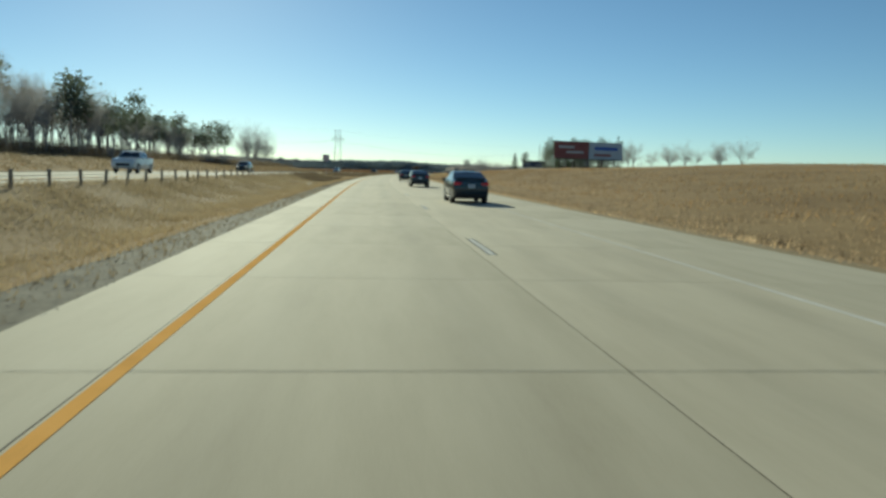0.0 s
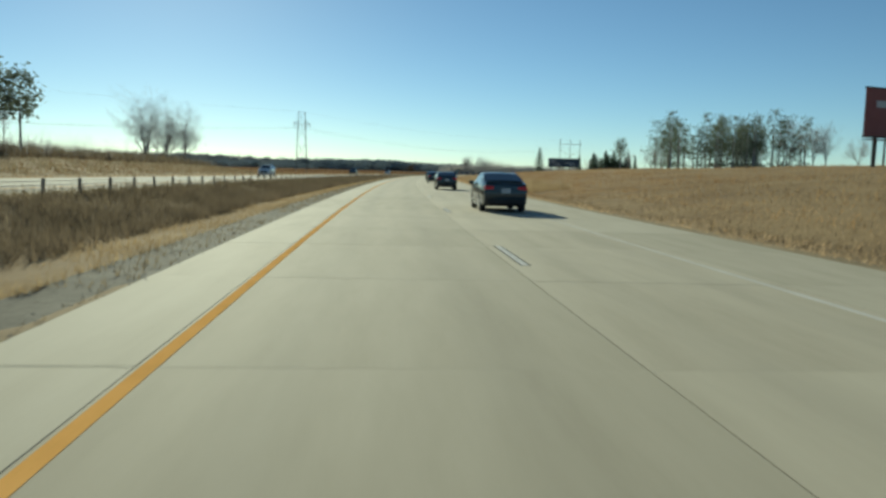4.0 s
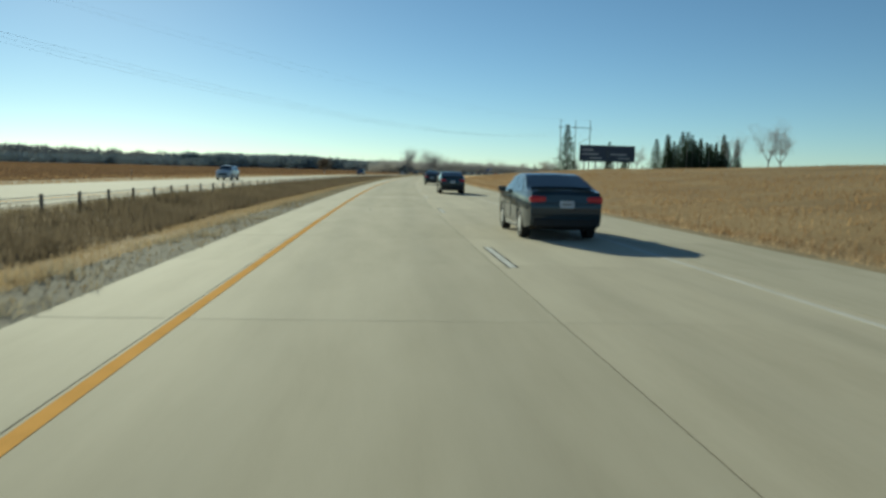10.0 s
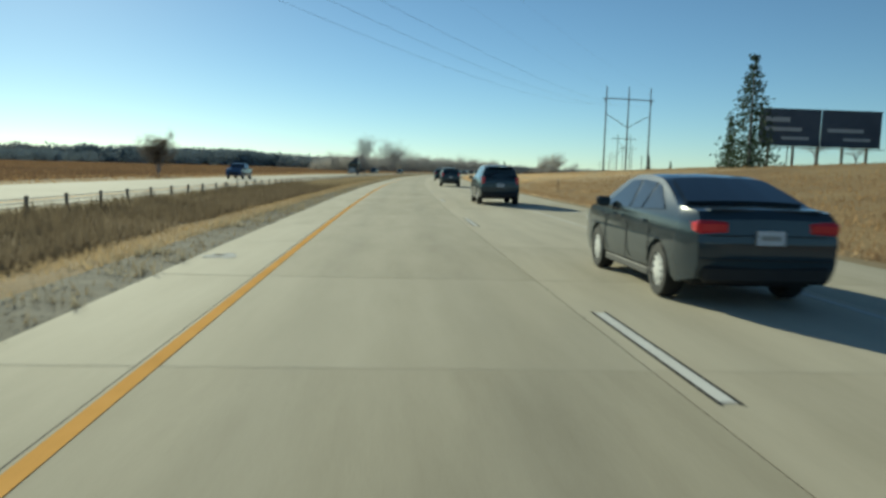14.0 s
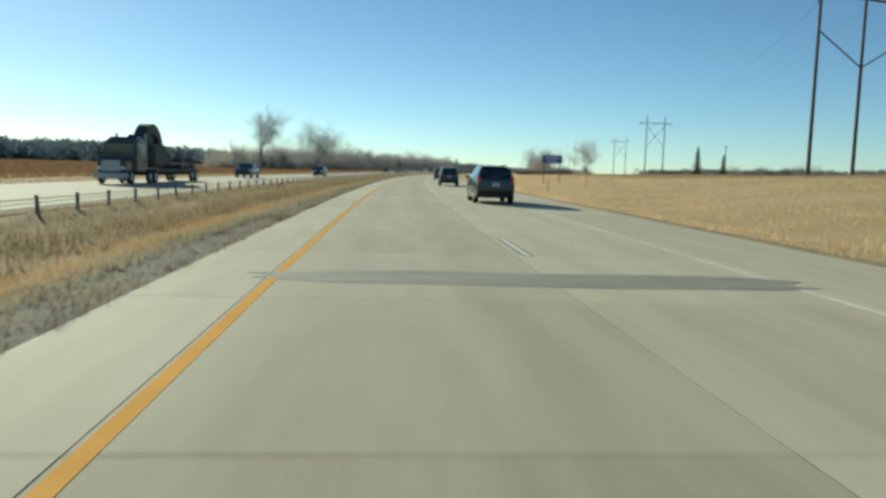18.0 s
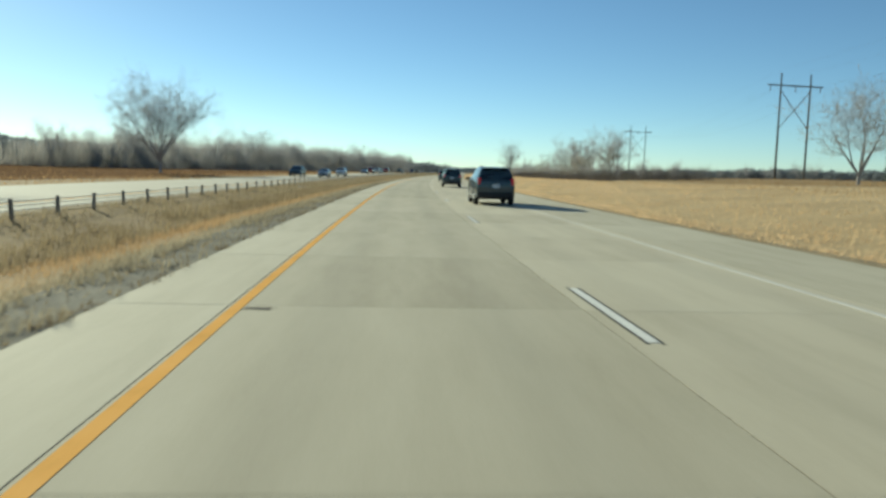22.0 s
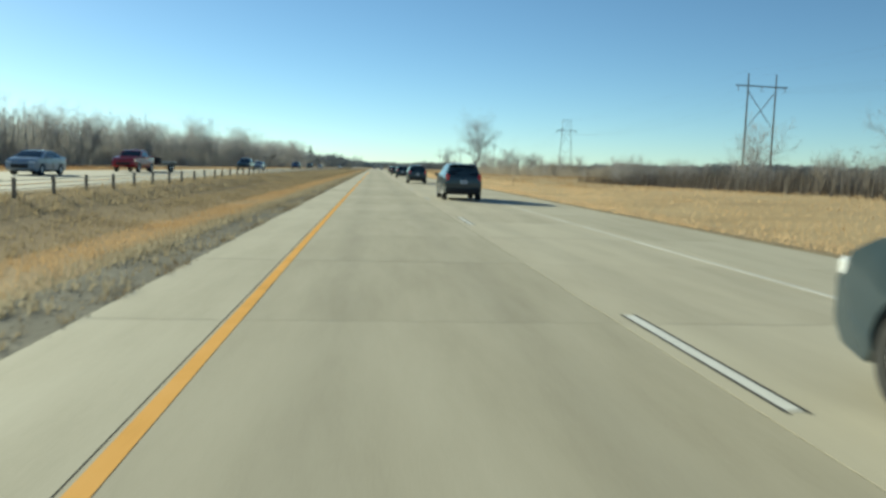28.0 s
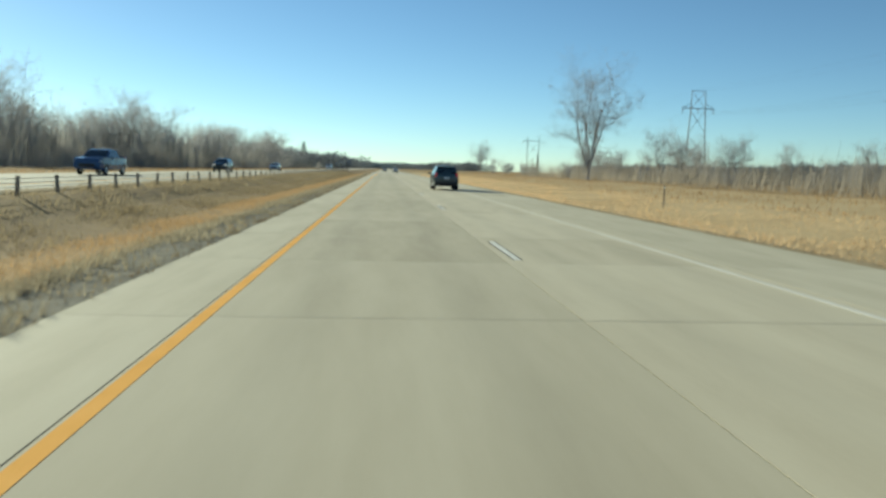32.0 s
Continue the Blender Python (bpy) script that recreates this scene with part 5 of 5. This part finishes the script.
def vehicle_body(k):
    p = KINDS[k]
    r = p["wheel"] + 0.055
    line = list(p["top"])
    line.append((p["front"] + r + 0.1, p["low"]))
    for c in (p["front"], p["rear"]):
        for i in range(0, 11):
            w = math.pi * i / 10
            line.append((c + r * math.cos(w), max(p["low"], p["wheel"] - 0.01 + r * math.sin(w))))
    line.append((p["rear"] - r - 0.1, p["low"] + 0.05))
    clean = [line[0]]
    for q in line[1:]:
        if math.dist(q, clean[-1]) > 0.012:
            clean.append(q)
    bm = bmesh.new()
    face = bm.faces.new([bm.verts.new((-1, y, z)) for y, z in clean])
    g = bmesh.ops.extrude_face_region(bm, geom=[face])
    bmesh.ops.translate(bm, vec=(2, 0, 0), verts=[v for v in g["geom"] if isinstance(v, bmesh.types.BMVert)])
    top = max(q[1] for q in p["top"])
    for z in (0.45, 0.62, 0.75, p["belt"] - 0.06, p["belt"], (p["belt"] + top) / 2, top - 0.06):
        bmesh.ops.bisect_plane(bm, geom=bm.verts[:] + bm.edges[:] + bm.faces[:], plane_co=(0, 0, z), plane_no=(0, 0, 1))
    half = max(abs(q[0]) for q in p["top"])
    for y in (-0.92 * half, -0.8 * half, 0.8 * half, 0.92 * half):
        bmesh.ops.bisect_plane(bm, geom=bm.verts[:] + bm.edges[:] + bm.faces[:], plane_co=(0, y, 0), plane_no=(0, 1, 0))
    for x in (-0.86, 0.0, 0.86):
        bmesh.ops.bisect_plane(bm, geom=bm.verts[:] + bm.edges[:] + bm.faces[:], plane_co=(x, 0, 0), plane_no=(1, 0, 0))
    for v in bm.verts:
        a = abs(v.co.x)
        v.co.x *= section(k, v.co.y, v.co.z)
        if a < 0.9 and v.co.z > p["belt"] * 0.8:
            v.co.z += 0.02 * (1 - a)
        if a < 0.9 and abs(v.co.y) > 0.9 * half:
            v.co.y += math.copysign(0.05 * (1 - a), v.co.y)
    bmesh.ops.triangulate(bm, faces=[f for f in bm.faces if len(f.verts) > 4])
    bmesh.ops.recalc_face_normals(bm, faces=bm.faces)
    return bm


def pane_side(k, pts, side):
    bm = bmesh.new()
    out = [bm.verts.new((side * (section(k, y, z) + 0.008), y, z)) for y, z in pts]
    inn = [bm.verts.new((side * (section(k, y, z) - 0.03), y, z)) for y, z in pts]
    bm.faces.new(out)
    bm.faces.new(inn[::-1])
    for i in range(len(pts)):
        j = (i + 1) % len(pts)
        bm.faces.new((inn[i], inn[j], out[j], out[i]))
    bmesh.ops.recalc_face_normals(bm, faces=bm.faces)
    return bm


def pane_end(k, a, b, sign, inset=0.10):
    (y0, z0), (y1, z1) = a, b
    n = Vector((0, z1 - z0, -(y1 - y0))).normalized()
    if n.y * sign < 0:
        n = -n
    bm = bmesh.new()
    rows = []
    for off in (0.030, -0.02):
        row = []
        for y, z in ((y0, z0), (y1, z1)):
            w = section(k, y, z) - inset
            for x in (-w, -w * 0.5, 0, w * 0.5, w):
                bulge = 0.02 * (1 - (x / w) ** 2)
                row.append(bm.verts.new((x, y + n.y * (off + bulge), z + n.z * (off + bulge))))
        rows.append(row)
    for r in rows:
        for i in range(4):
            bm.faces.new((r[i], r[i + 1], r[5 + i + 1], r[5 + i]))
    loop = [0, 1, 2, 3, 4, 9, 8, 7, 6, 5]
    for i in range(10):
        a1, b1 = loop[i], loop[(i + 1) % 10]
        bm.faces.new((rows[0][a1], rows[0][b1], rows[1][b1], rows[1][a1]))
    bmesh.ops.recalc_face_normals(bm, faces=bm.faces)
    return bm


def disc_bm(r, depth, inner=0.0, n=28, bulge=0.0):
    """A wheel-like ring lying across the x axis."""
    bm = bmesh.new()
    prof = [(r * 0.93, -depth / 2), (r, -depth / 2 + 0.035), (r, depth / 2 - 0.035), (r * 0.93, depth / 2), (inner if inner else 0.001, depth / 2 + bulge), (inner if inner else 0.001, -depth / 2 - bulge)]
    rows = [[bm.verts.new((x, q * math.cos(2 * math.pi * i / n), q * math.sin(2 * math.pi * i / n))) for i in range(n)] for q, x in prof]
    m = len(prof)
    for a in range(m):
        for i in range(n):
            bm.faces.new((rows[a][i], rows[a][(i + 1) % n], rows[(a + 1) % m][(i + 1) % n], rows[(a + 1) % m][i]))
    bmesh.ops.recalc_face_normals(bm, faces=bm.faces)
    return bm


def wheel(parent, x, y, r, side):
    w = new("wheel")
    w.parent = parent
    w.matrix_basis = pose(x, y, r)
    part("tyre", disc_bm(r, 0.22, r * 0.62), M_TYRE, w, smooth=False)
    bm = disc_bm(r * 0.64, 0.15, 0.03)
    rim = part("rim", bm, M_RIM, w, "silver spoked rim")
    sp = bmesh.new()
    for i in range(10):
        a = 2 * math.pi * i / 10
        box_bm(0.02, 0.045, r * 0.5, (side * 0.085, math.sin(a) * r * 0.33, math.cos(a) * r * 0.33), bm=sp, turn=Euler((-a, 0, 0)).to_matrix().to_4x4())
    part("spokes", sp, M_RIM, w)
    cover = bmesh.new()
    n, ro = 30, r * 0.70
    rows = [[cover.verts.new((side * (0.108 - 0.02 * (q / ro) ** 2), q * math.cos(2 * math.pi * i / n), q * math.sin(2 * math.pi * i / n))) for i in range(n)] for q in (ro, r * 0.56, r * 0.30, r * 0.10)]
    for a in range(3):
        for i in range(n):
            if a == 1 and i % 3 == 0:
                continue
            cover.faces.new((rows[a][i], rows[a][(i + 1) % n], rows[a + 1][(i + 1) % n], rows[a + 1][i]))
    cover.faces.new(rows[3])
    part("hub_cover", cover, M_HUB, w, "silver wheel cover with slots")
    return w


def vehicle(name, k, mat, label, category="car", lit=False):
    p = KINDS[k]
    car = empty(name, Matrix(), label, category)
    body = part("body", vehicle_body(k), mat, car, smooth=True)
    body.data.set_sharp_from_angle(angle=radians(32))
    hw = p["hw"]
    under = part("underbody", box_bm(hw * 1.62, p["front"] - p["rear"] + 1.3, 0.16, (0, 0, p["low"] + 0.10), 0.03), M_TRIM, car)
    # dark wheel housings
    for y in (p["front"], p["rear"]):
        part("wheel_housing", box_bm(hw * 1.7, 2 * p["wheel"] + 0.06, p["wheel"] * 0.9, (0, y, p["wheel"] * 1.35), 0.03), M_TRIM, car)
        for side in (-1, 1):
            wheel(car, side * (hw - 0.125), y, p["wheel"], side)
    for side in (-1, 1):
        for pts in p["side"]:
            part("side_window", pane_side(k, pts, side), M_GLASS, car)
    part("rear_window", pane_end(k, *p["back"], -1), M_GLASS, car)
    part("windscreen", pane_end(k, *p["front_glass"], 1), M_GLASS, car)
    tail_y = min(q[0] for q in p["top"])
    nose_y = max(q[0] for q in p["top"])
    tz = p["belt"] - 0.08
    for side in (-1, 1):
        x = side * (section(k, tail_y, tz) - 0.16)
        if k == "sedan":
            part("tail_light", box_bm(0.36, 0.36, 0.15, (side * (section(k, tail_y, tz) - 0.145), tail_y + 0.165, tz), 0.035), M_TAIL, car, "red tail light wrapped round the corner")
        else:
            part("tail_light", box_bm(0.15, 0.16, 0.42 if k == "pickup" else 0.36, (side * (section(k, tail_y, tz) - 0.065), tail_y + 0.09, tz + 0.03), 0.025), M_TAIL, car, "red tail light")
        part("headlight", box_bm(0.34, 0.30, 0.14, (side * (section(k, nose_y, 0.72) - 0.14), nose_y - 0.19, p["belt"] - 0.24), 0.03), M_HEAD_LIT if lit else M_HEAD, car, "lit headlight" if lit else "clear headlight")
        mir = part("wing_mirror", box_bm(0.20, 0.11, 0.14, (side * (section(k, 0.8, p["belt"]) + 0.11), 0.78, p["belt"] + 0.07), 0.03), mat, car)
        for y in (-0.75, 0.18) if k != "pickup" else (-0.5, 0.3):
            part("door_handle", box_bm(0.035, 0.16, 0.03, (side * (section(k, y, p["belt"] - 0.10) + 0.012), y, p["belt"] - 0.10), 0.008), mat, car)
        part("sill", box_bm(0.05, p["front"] - p["rear"] - 2 * p["wheel"] - 0.16, 0.10, (side * (section(k, 0, p["low"]) - 0.005), (p["front"] + p["rear"]) / 2, p["low"] + 0.04), 0.015), M_TRIM, car)
        for y in (-1.0, -0.12, 0.92) if k != "pickup" else (-1.05, -0.16, 0.95):
            part("door_seam", box_bm(0.010, 0.012, p["belt"] - p["low"] - 0.22, (side * (section(k, y, 0.75) - 0.0015), y, (p["belt"] + p["low"]) / 2 + 0.02)), M_TRIM, car)
    part("rear_bumper", box_bm(hw * 1.62, 0.16, 0.20, (0, tail_y + 0.05, p["low"] + 0.20), 0.04), M_TRIM, car, "dark lower rear bumper")
    part("front_grille", box_bm(hw * 1.1, 0.06, 0.22, (0, nose_y + 0.02, 0.52 if k == "sedan" else 0.68), 0.02), M_TRIM, car)
    pl = part("licence_plate", box_bm(0.31, 0.03, 0.155, (0, tail_y - 0.045, 0.80 if k == "sedan" else 0.86), 0.004), M_PLATE, car)
    part("plate_bar", box_bm(0.22, 0.006, 0.05, (0, tail_y - 0.062, 0.80 if k == "sedan" else 0.86)), M_SIGN_GREY, pl)
    for z in (0.56, p["belt"] - 0.16):
        part("panel_seam", box_bm(hw * (1.70 if z < 0.6 else 1.5), 0.012, 0.012, (0, tail_y - 0.045, z)), M_TRIM, car)
    if k == "suv":
        part("roof_spoiler", box_bm(1.08, 0.26, 0.05, (0, -1.86, 1.625), 0.02, turn=Euler((radians(-12), 0, 0)).to_matrix().to_4x4()), mat, car)
        for side in (-1, 1):
            part("roof_rail", box_bm(0.04, 1.7, 0.04, (side * 0.53, -0.75, 1.725), 0.012), M_TRIM, car)
        part("rear_wiper", box_bm(0.34, 0.02, 0.02, (0.05, -2.10, 1.235)), M_TRIM, car)
    if k == "sedan":
        part("trunk_spoiler", box_bm(1.24, 0.10, 0.022, (0, -2.20, 1.085), 0.008), mat, car)
    if k == "pickup":
        part("bed_floor", box_bm(1.5, 1.55, 0.02, (0, -1.95, 1.216)), M_TRIM, car)
        for side in (-1, 1):
            part("bed_rail", box_bm(0.10, 1.68, 0.10, (side * 0.86, -1.95, 1.25), 0.02), mat, car)
        part("tailgate", box_bm(1.6, 0.08, 0.14, (0, -2.80, 1.25), 0.02), mat, car)
    return car


def park(name, k, mat, label, s, u, turn=0.0, category="car", group=""):
    car = vehicle(name, k, mat, label, category, turn == 180 and mat in (M_RED_PAINT, M_BLACK_PAINT))
    car.matrix_basis = at(s, u, opp_z(s, u) if u < -5 else 0.003, turn)
    if group:
        car["group"] = group
    return car


def repark(car, label, s, u, turn=180.0):
    ob = copy_thing(car, at(s, u, opp_z(s, u), turn))
    ob["label"] = label
    return ob


LEAD = "traffic in the outer lane"
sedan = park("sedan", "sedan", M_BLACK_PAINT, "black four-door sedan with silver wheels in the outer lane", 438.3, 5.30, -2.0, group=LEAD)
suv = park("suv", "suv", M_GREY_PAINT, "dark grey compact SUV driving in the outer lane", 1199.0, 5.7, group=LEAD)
# Repeats of the one sedan, added ahead of the camera second by second.
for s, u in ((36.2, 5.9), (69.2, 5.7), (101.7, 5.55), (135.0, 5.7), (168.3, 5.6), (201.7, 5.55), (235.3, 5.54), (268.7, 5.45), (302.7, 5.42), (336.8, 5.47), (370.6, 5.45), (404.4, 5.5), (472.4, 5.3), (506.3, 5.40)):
    copy_thing(sedan, at(s, u, 0.003))["label"] = "added copy of the black sedan in the outer lane beside brown prairie" if s < 200 else "added copy of the black sedan in the outer lane beside rust-coloured grass"
# The same SUV repeated along the lane, added to keep pace with the camera.
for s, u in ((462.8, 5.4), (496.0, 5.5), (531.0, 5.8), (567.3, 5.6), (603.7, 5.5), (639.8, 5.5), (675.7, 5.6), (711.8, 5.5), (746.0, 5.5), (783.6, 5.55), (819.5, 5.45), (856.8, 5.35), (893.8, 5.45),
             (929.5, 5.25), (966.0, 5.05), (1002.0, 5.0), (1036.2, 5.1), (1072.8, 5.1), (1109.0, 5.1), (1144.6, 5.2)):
    copy_thing(suv, at(s, u, 0.003))["label"] = "added copy of the dark grey SUV in the outer lane beside rust-coloured grass" if s < 600 else "added copy of the dark grey SUV in the outer lane beside straw-coloured grass"
ONC = "oncoming traffic"
silver_car = park("sedan", "sedan", M_SILVER_PAINT, "silver sedan in the oncoming lanes", 1007, -18.0, 180, group=ONC)
white_suv = park("suv", "suv", M_WHITE_PAINT, "white SUV in the oncoming lanes", 251.5, -17.5, 180, group=ONC)
dark_suv = park("suv", "suv", M_BLACK_PAINT, "black SUV in the oncoming lanes", 119, -17.6, 180, group=ONC)
blue_pickup = park("pickup_truck", "pickup", M_BLUE_PAINT, "dark blue pickup truck in the oncoming lanes", 588, -17.6, 180, "pickup", ONC)
red_pickup = park("pickup_truck", "pickup", M_RED_PAINT, "red pickup truck in the oncoming lanes", 1021, -18.0, 180, "pickup", ONC)
white_pickup = park("pickup_truck", "pickup", M_WHITE_PAINT, "white pickup truck in the oncoming lanes", 67, -17.5, 180, "pickup", ONC)
dark_pickup = park("pickup_truck", "pickup", M_GREY_PAINT, "dark grey pickup truck in the oncoming lanes", 736, -17.5, 180, "pickup", ONC)
for car, label, s, u in ((white_suv, "white SUV approaching beside the prairie", 443, -17.5), (dark_pickup, "dark pickup beyond the steel tower", 360, -17.6),
                         (dark_suv, "dark SUV with low sun behind it in the oncoming lanes", 773, -14.2), (dark_pickup, "dark pickup at the head of three vehicles", 911.5, -17.8), (silver_car, "silver sedan between two other vehicles", 916, -14.2),
                         (white_suv, "white SUV last of three vehicles", 937, -14.2), (white_pickup, "white pickup following a red one", 1036, -17.8), (silver_car, "silver sedan beside the long wood", 1047, -17.8), (red_pickup, "red pickup towing a low flat trailer", 1065.5, -17.8),
                         (dark_pickup, "dark pickup beside the long bare wood", 1122, -17.8), (silver_car, "silver sedan following a dark pickup", 1136, -17.8), (blue_pickup, "dark blue pickup alone beside the long wood", 1201, -17.8), (dark_suv, "dark SUV far along the oncoming lanes", 1243, -17.8),
                         (silver_car, "silver sedan far along the oncoming lanes", 1290, -17.8), (white_suv, "white SUV far along the oncoming lanes", 1380, -14.2)):
    repark(car, label, s, u)
park("suv", "suv", M_WHITE_PAINT, "white SUV far ahead in the outer lane", 1395, 5.2)
park("sedan", "sedan", M_SILVER_PAINT, "silver sedan far ahead in the inner lane", 1460, 1.9)


def crescent_bm(r, reach, width, y0, z0, turn0, turn1, n=16):
    """A curved plate of the given depth (reach) and width, swept through part of a circle."""
    bm = bmesh.new()
    rows = []
    for i in range(n + 1):
        w = radians(turn0 + (turn1 - turn0) * i / n)
        k = 0.55 + 0.45 * math.sin(math.pi * i / n)
        rows.append([bm.verts.new((x, y0 + math.cos(w) * q, z0 + math.sin(w) * q)) for x, q in ((-width / 2, r), (width / 2, r), (width / 2, r - reach * k), (-width / 2, r - reach * k))])
    for p, q in zip(rows, rows[1:]):
        for i in range(4):
            bm.faces.new((p[i], p[(i + 1) % 4], q[(i + 1) % 4], q[i]))
    bm.faces.new(rows[0][::-1])
    bm.faces.new(rows[-1])
    bmesh.ops.recalc_face_normals(bm, faces=bm.faces)
    return bm


def loader_truck(s, u):
    """A tractor unit with a low trailer carrying a dark machine with a curved boom."""
    t = empty("flatbed_truck", at(s, u, opp_z(s, u), 180), "dark flatbed truck carrying a machine with a curved boom", "truck", ONC)
    cab = box_bm(2.4, 2.1, 2.3, (0, 3.0, 1.95), 0.16)
    box_bm(2.2, 1.6, 0.5, (0, 2.7, 3.15), 0.2, bm=cab)
    part("cab", cab, M_GREY_PAINT, t, "dark truck cab")
    part("bonnet", box_bm(2.0, 1.7, 1.15, (0, 4.8, 1.3), 0.2), M_GREY_PAINT, t)
    part("bumper", box_bm(2.4, 0.3, 0.42, (0, 5.72, 0.62), 0.06), M_STEEL, t, "bright steel bumper")
    part("grille", box_bm(1.3, 0.06, 0.8, (0, 5.67, 1.3), 0.02), M_STEEL, t)
    part("windscreen", box_bm(2.0, 0.05, 0.85, (0, 4.06, 2.5), 0.02), M_GLASS, t)
    for x in (-1, 1):
        part("side_window", box_bm(0.04, 1.0, 0.7, (x * 1.2, 3.3, 2.5), 0.01), M_GLASS, t)
        part("headlight", box_bm(0.34, 0.08, 0.22, (x * 0.82, 5.68, 1.15), 0.02), M_HEAD, t)
        part("mirror", box_bm(0.08, 0.12, 0.55, (x * 1.42, 4.0, 2.4), 0.02), M_TRIM, t)
        part("exhaust_stack", box_bm(0.16, 0.16, 2.6, (x * 1.05, 1.75, 2.4), 0.04), M_STEEL, t)
        for y in (4.7, 0.9, -0.35, -10.2, -11.4):
            wheel(t, x * 1.02, y, 0.5, x)
    part("chassis", box_bm(0.9, 17.0, 0.3, (0, -3.6, 0.75), 0.02), M_TRIM, t)
    part("deck", box_bm(2.5, 12.0, 0.24, (0, -6.2, 1.0), 0.02), M_LOAD, t)
    body = box_bm(2.2, 3.0, 1.9, (0, -1.6, 2.1), 0.25)
    box_bm(1.6, 1.6, 1.0, (0, -0.2, 3.2), 0.2, bm=body)
    part("machine_body", body, M_LOAD, t)
    part("boom", crescent_bm(2.3, 0.85, 0.9, -1.9, 2.35, 20, 205), M_LOAD, t)
    part("chute", box_bm(1.0, 3.4, 0.7, (0, -5.0, 1.75), 0.15, turn=Euler((radians(18), 0, 0)).to_matrix().to_4x4()), M_LOAD, t)
    for y in (-7.4, -8.9, -10.6):
        part("cargo", box_bm(2.2, 1.1, 0.4, (0, y, 1.32), 0.05), M_LOAD, t)


def flat_trailer(s, u):
    """A low two-axled trailer behind a pickup."""
    t = empty("flat_trailer", at(s, u, opp_z(s, u), 180), "low empty flat trailer hitched behind a red pickup", "trailer", ONC)
    part("deck", box_bm(2.1, 5.2, 0.14, (0, 0, 0.72), 0.01), M_LOAD, t)
    part("drawbar", box_bm(0.12, 1.6, 0.1, (0, 3.2, 0.6), 0.01), M_STEEL, t)
    for x in (-1, 1):
        part("side_rail", box_bm(0.06, 5.2, 0.12, (x * 1.02, 0, 0.9), 0.01), M_STEEL, t)
        part("mudguard", box_bm(0.26, 1.9, 0.06, (x * 1.0, -0.6, 0.86), 0.02), M_TRIM, t)
        for y in (-0.2, -1.05):
            wheel(t, x * 0.98, y, 0.36, x)
    part("toolbox", box_bm(1.5, 0.6, 0.5, (0, 2.1, 1.05), 0.04), M_TRIM, t)


loader_truck(700, -17.6)
flat_trailer(1072.8, -17.8)

lay_pavement()
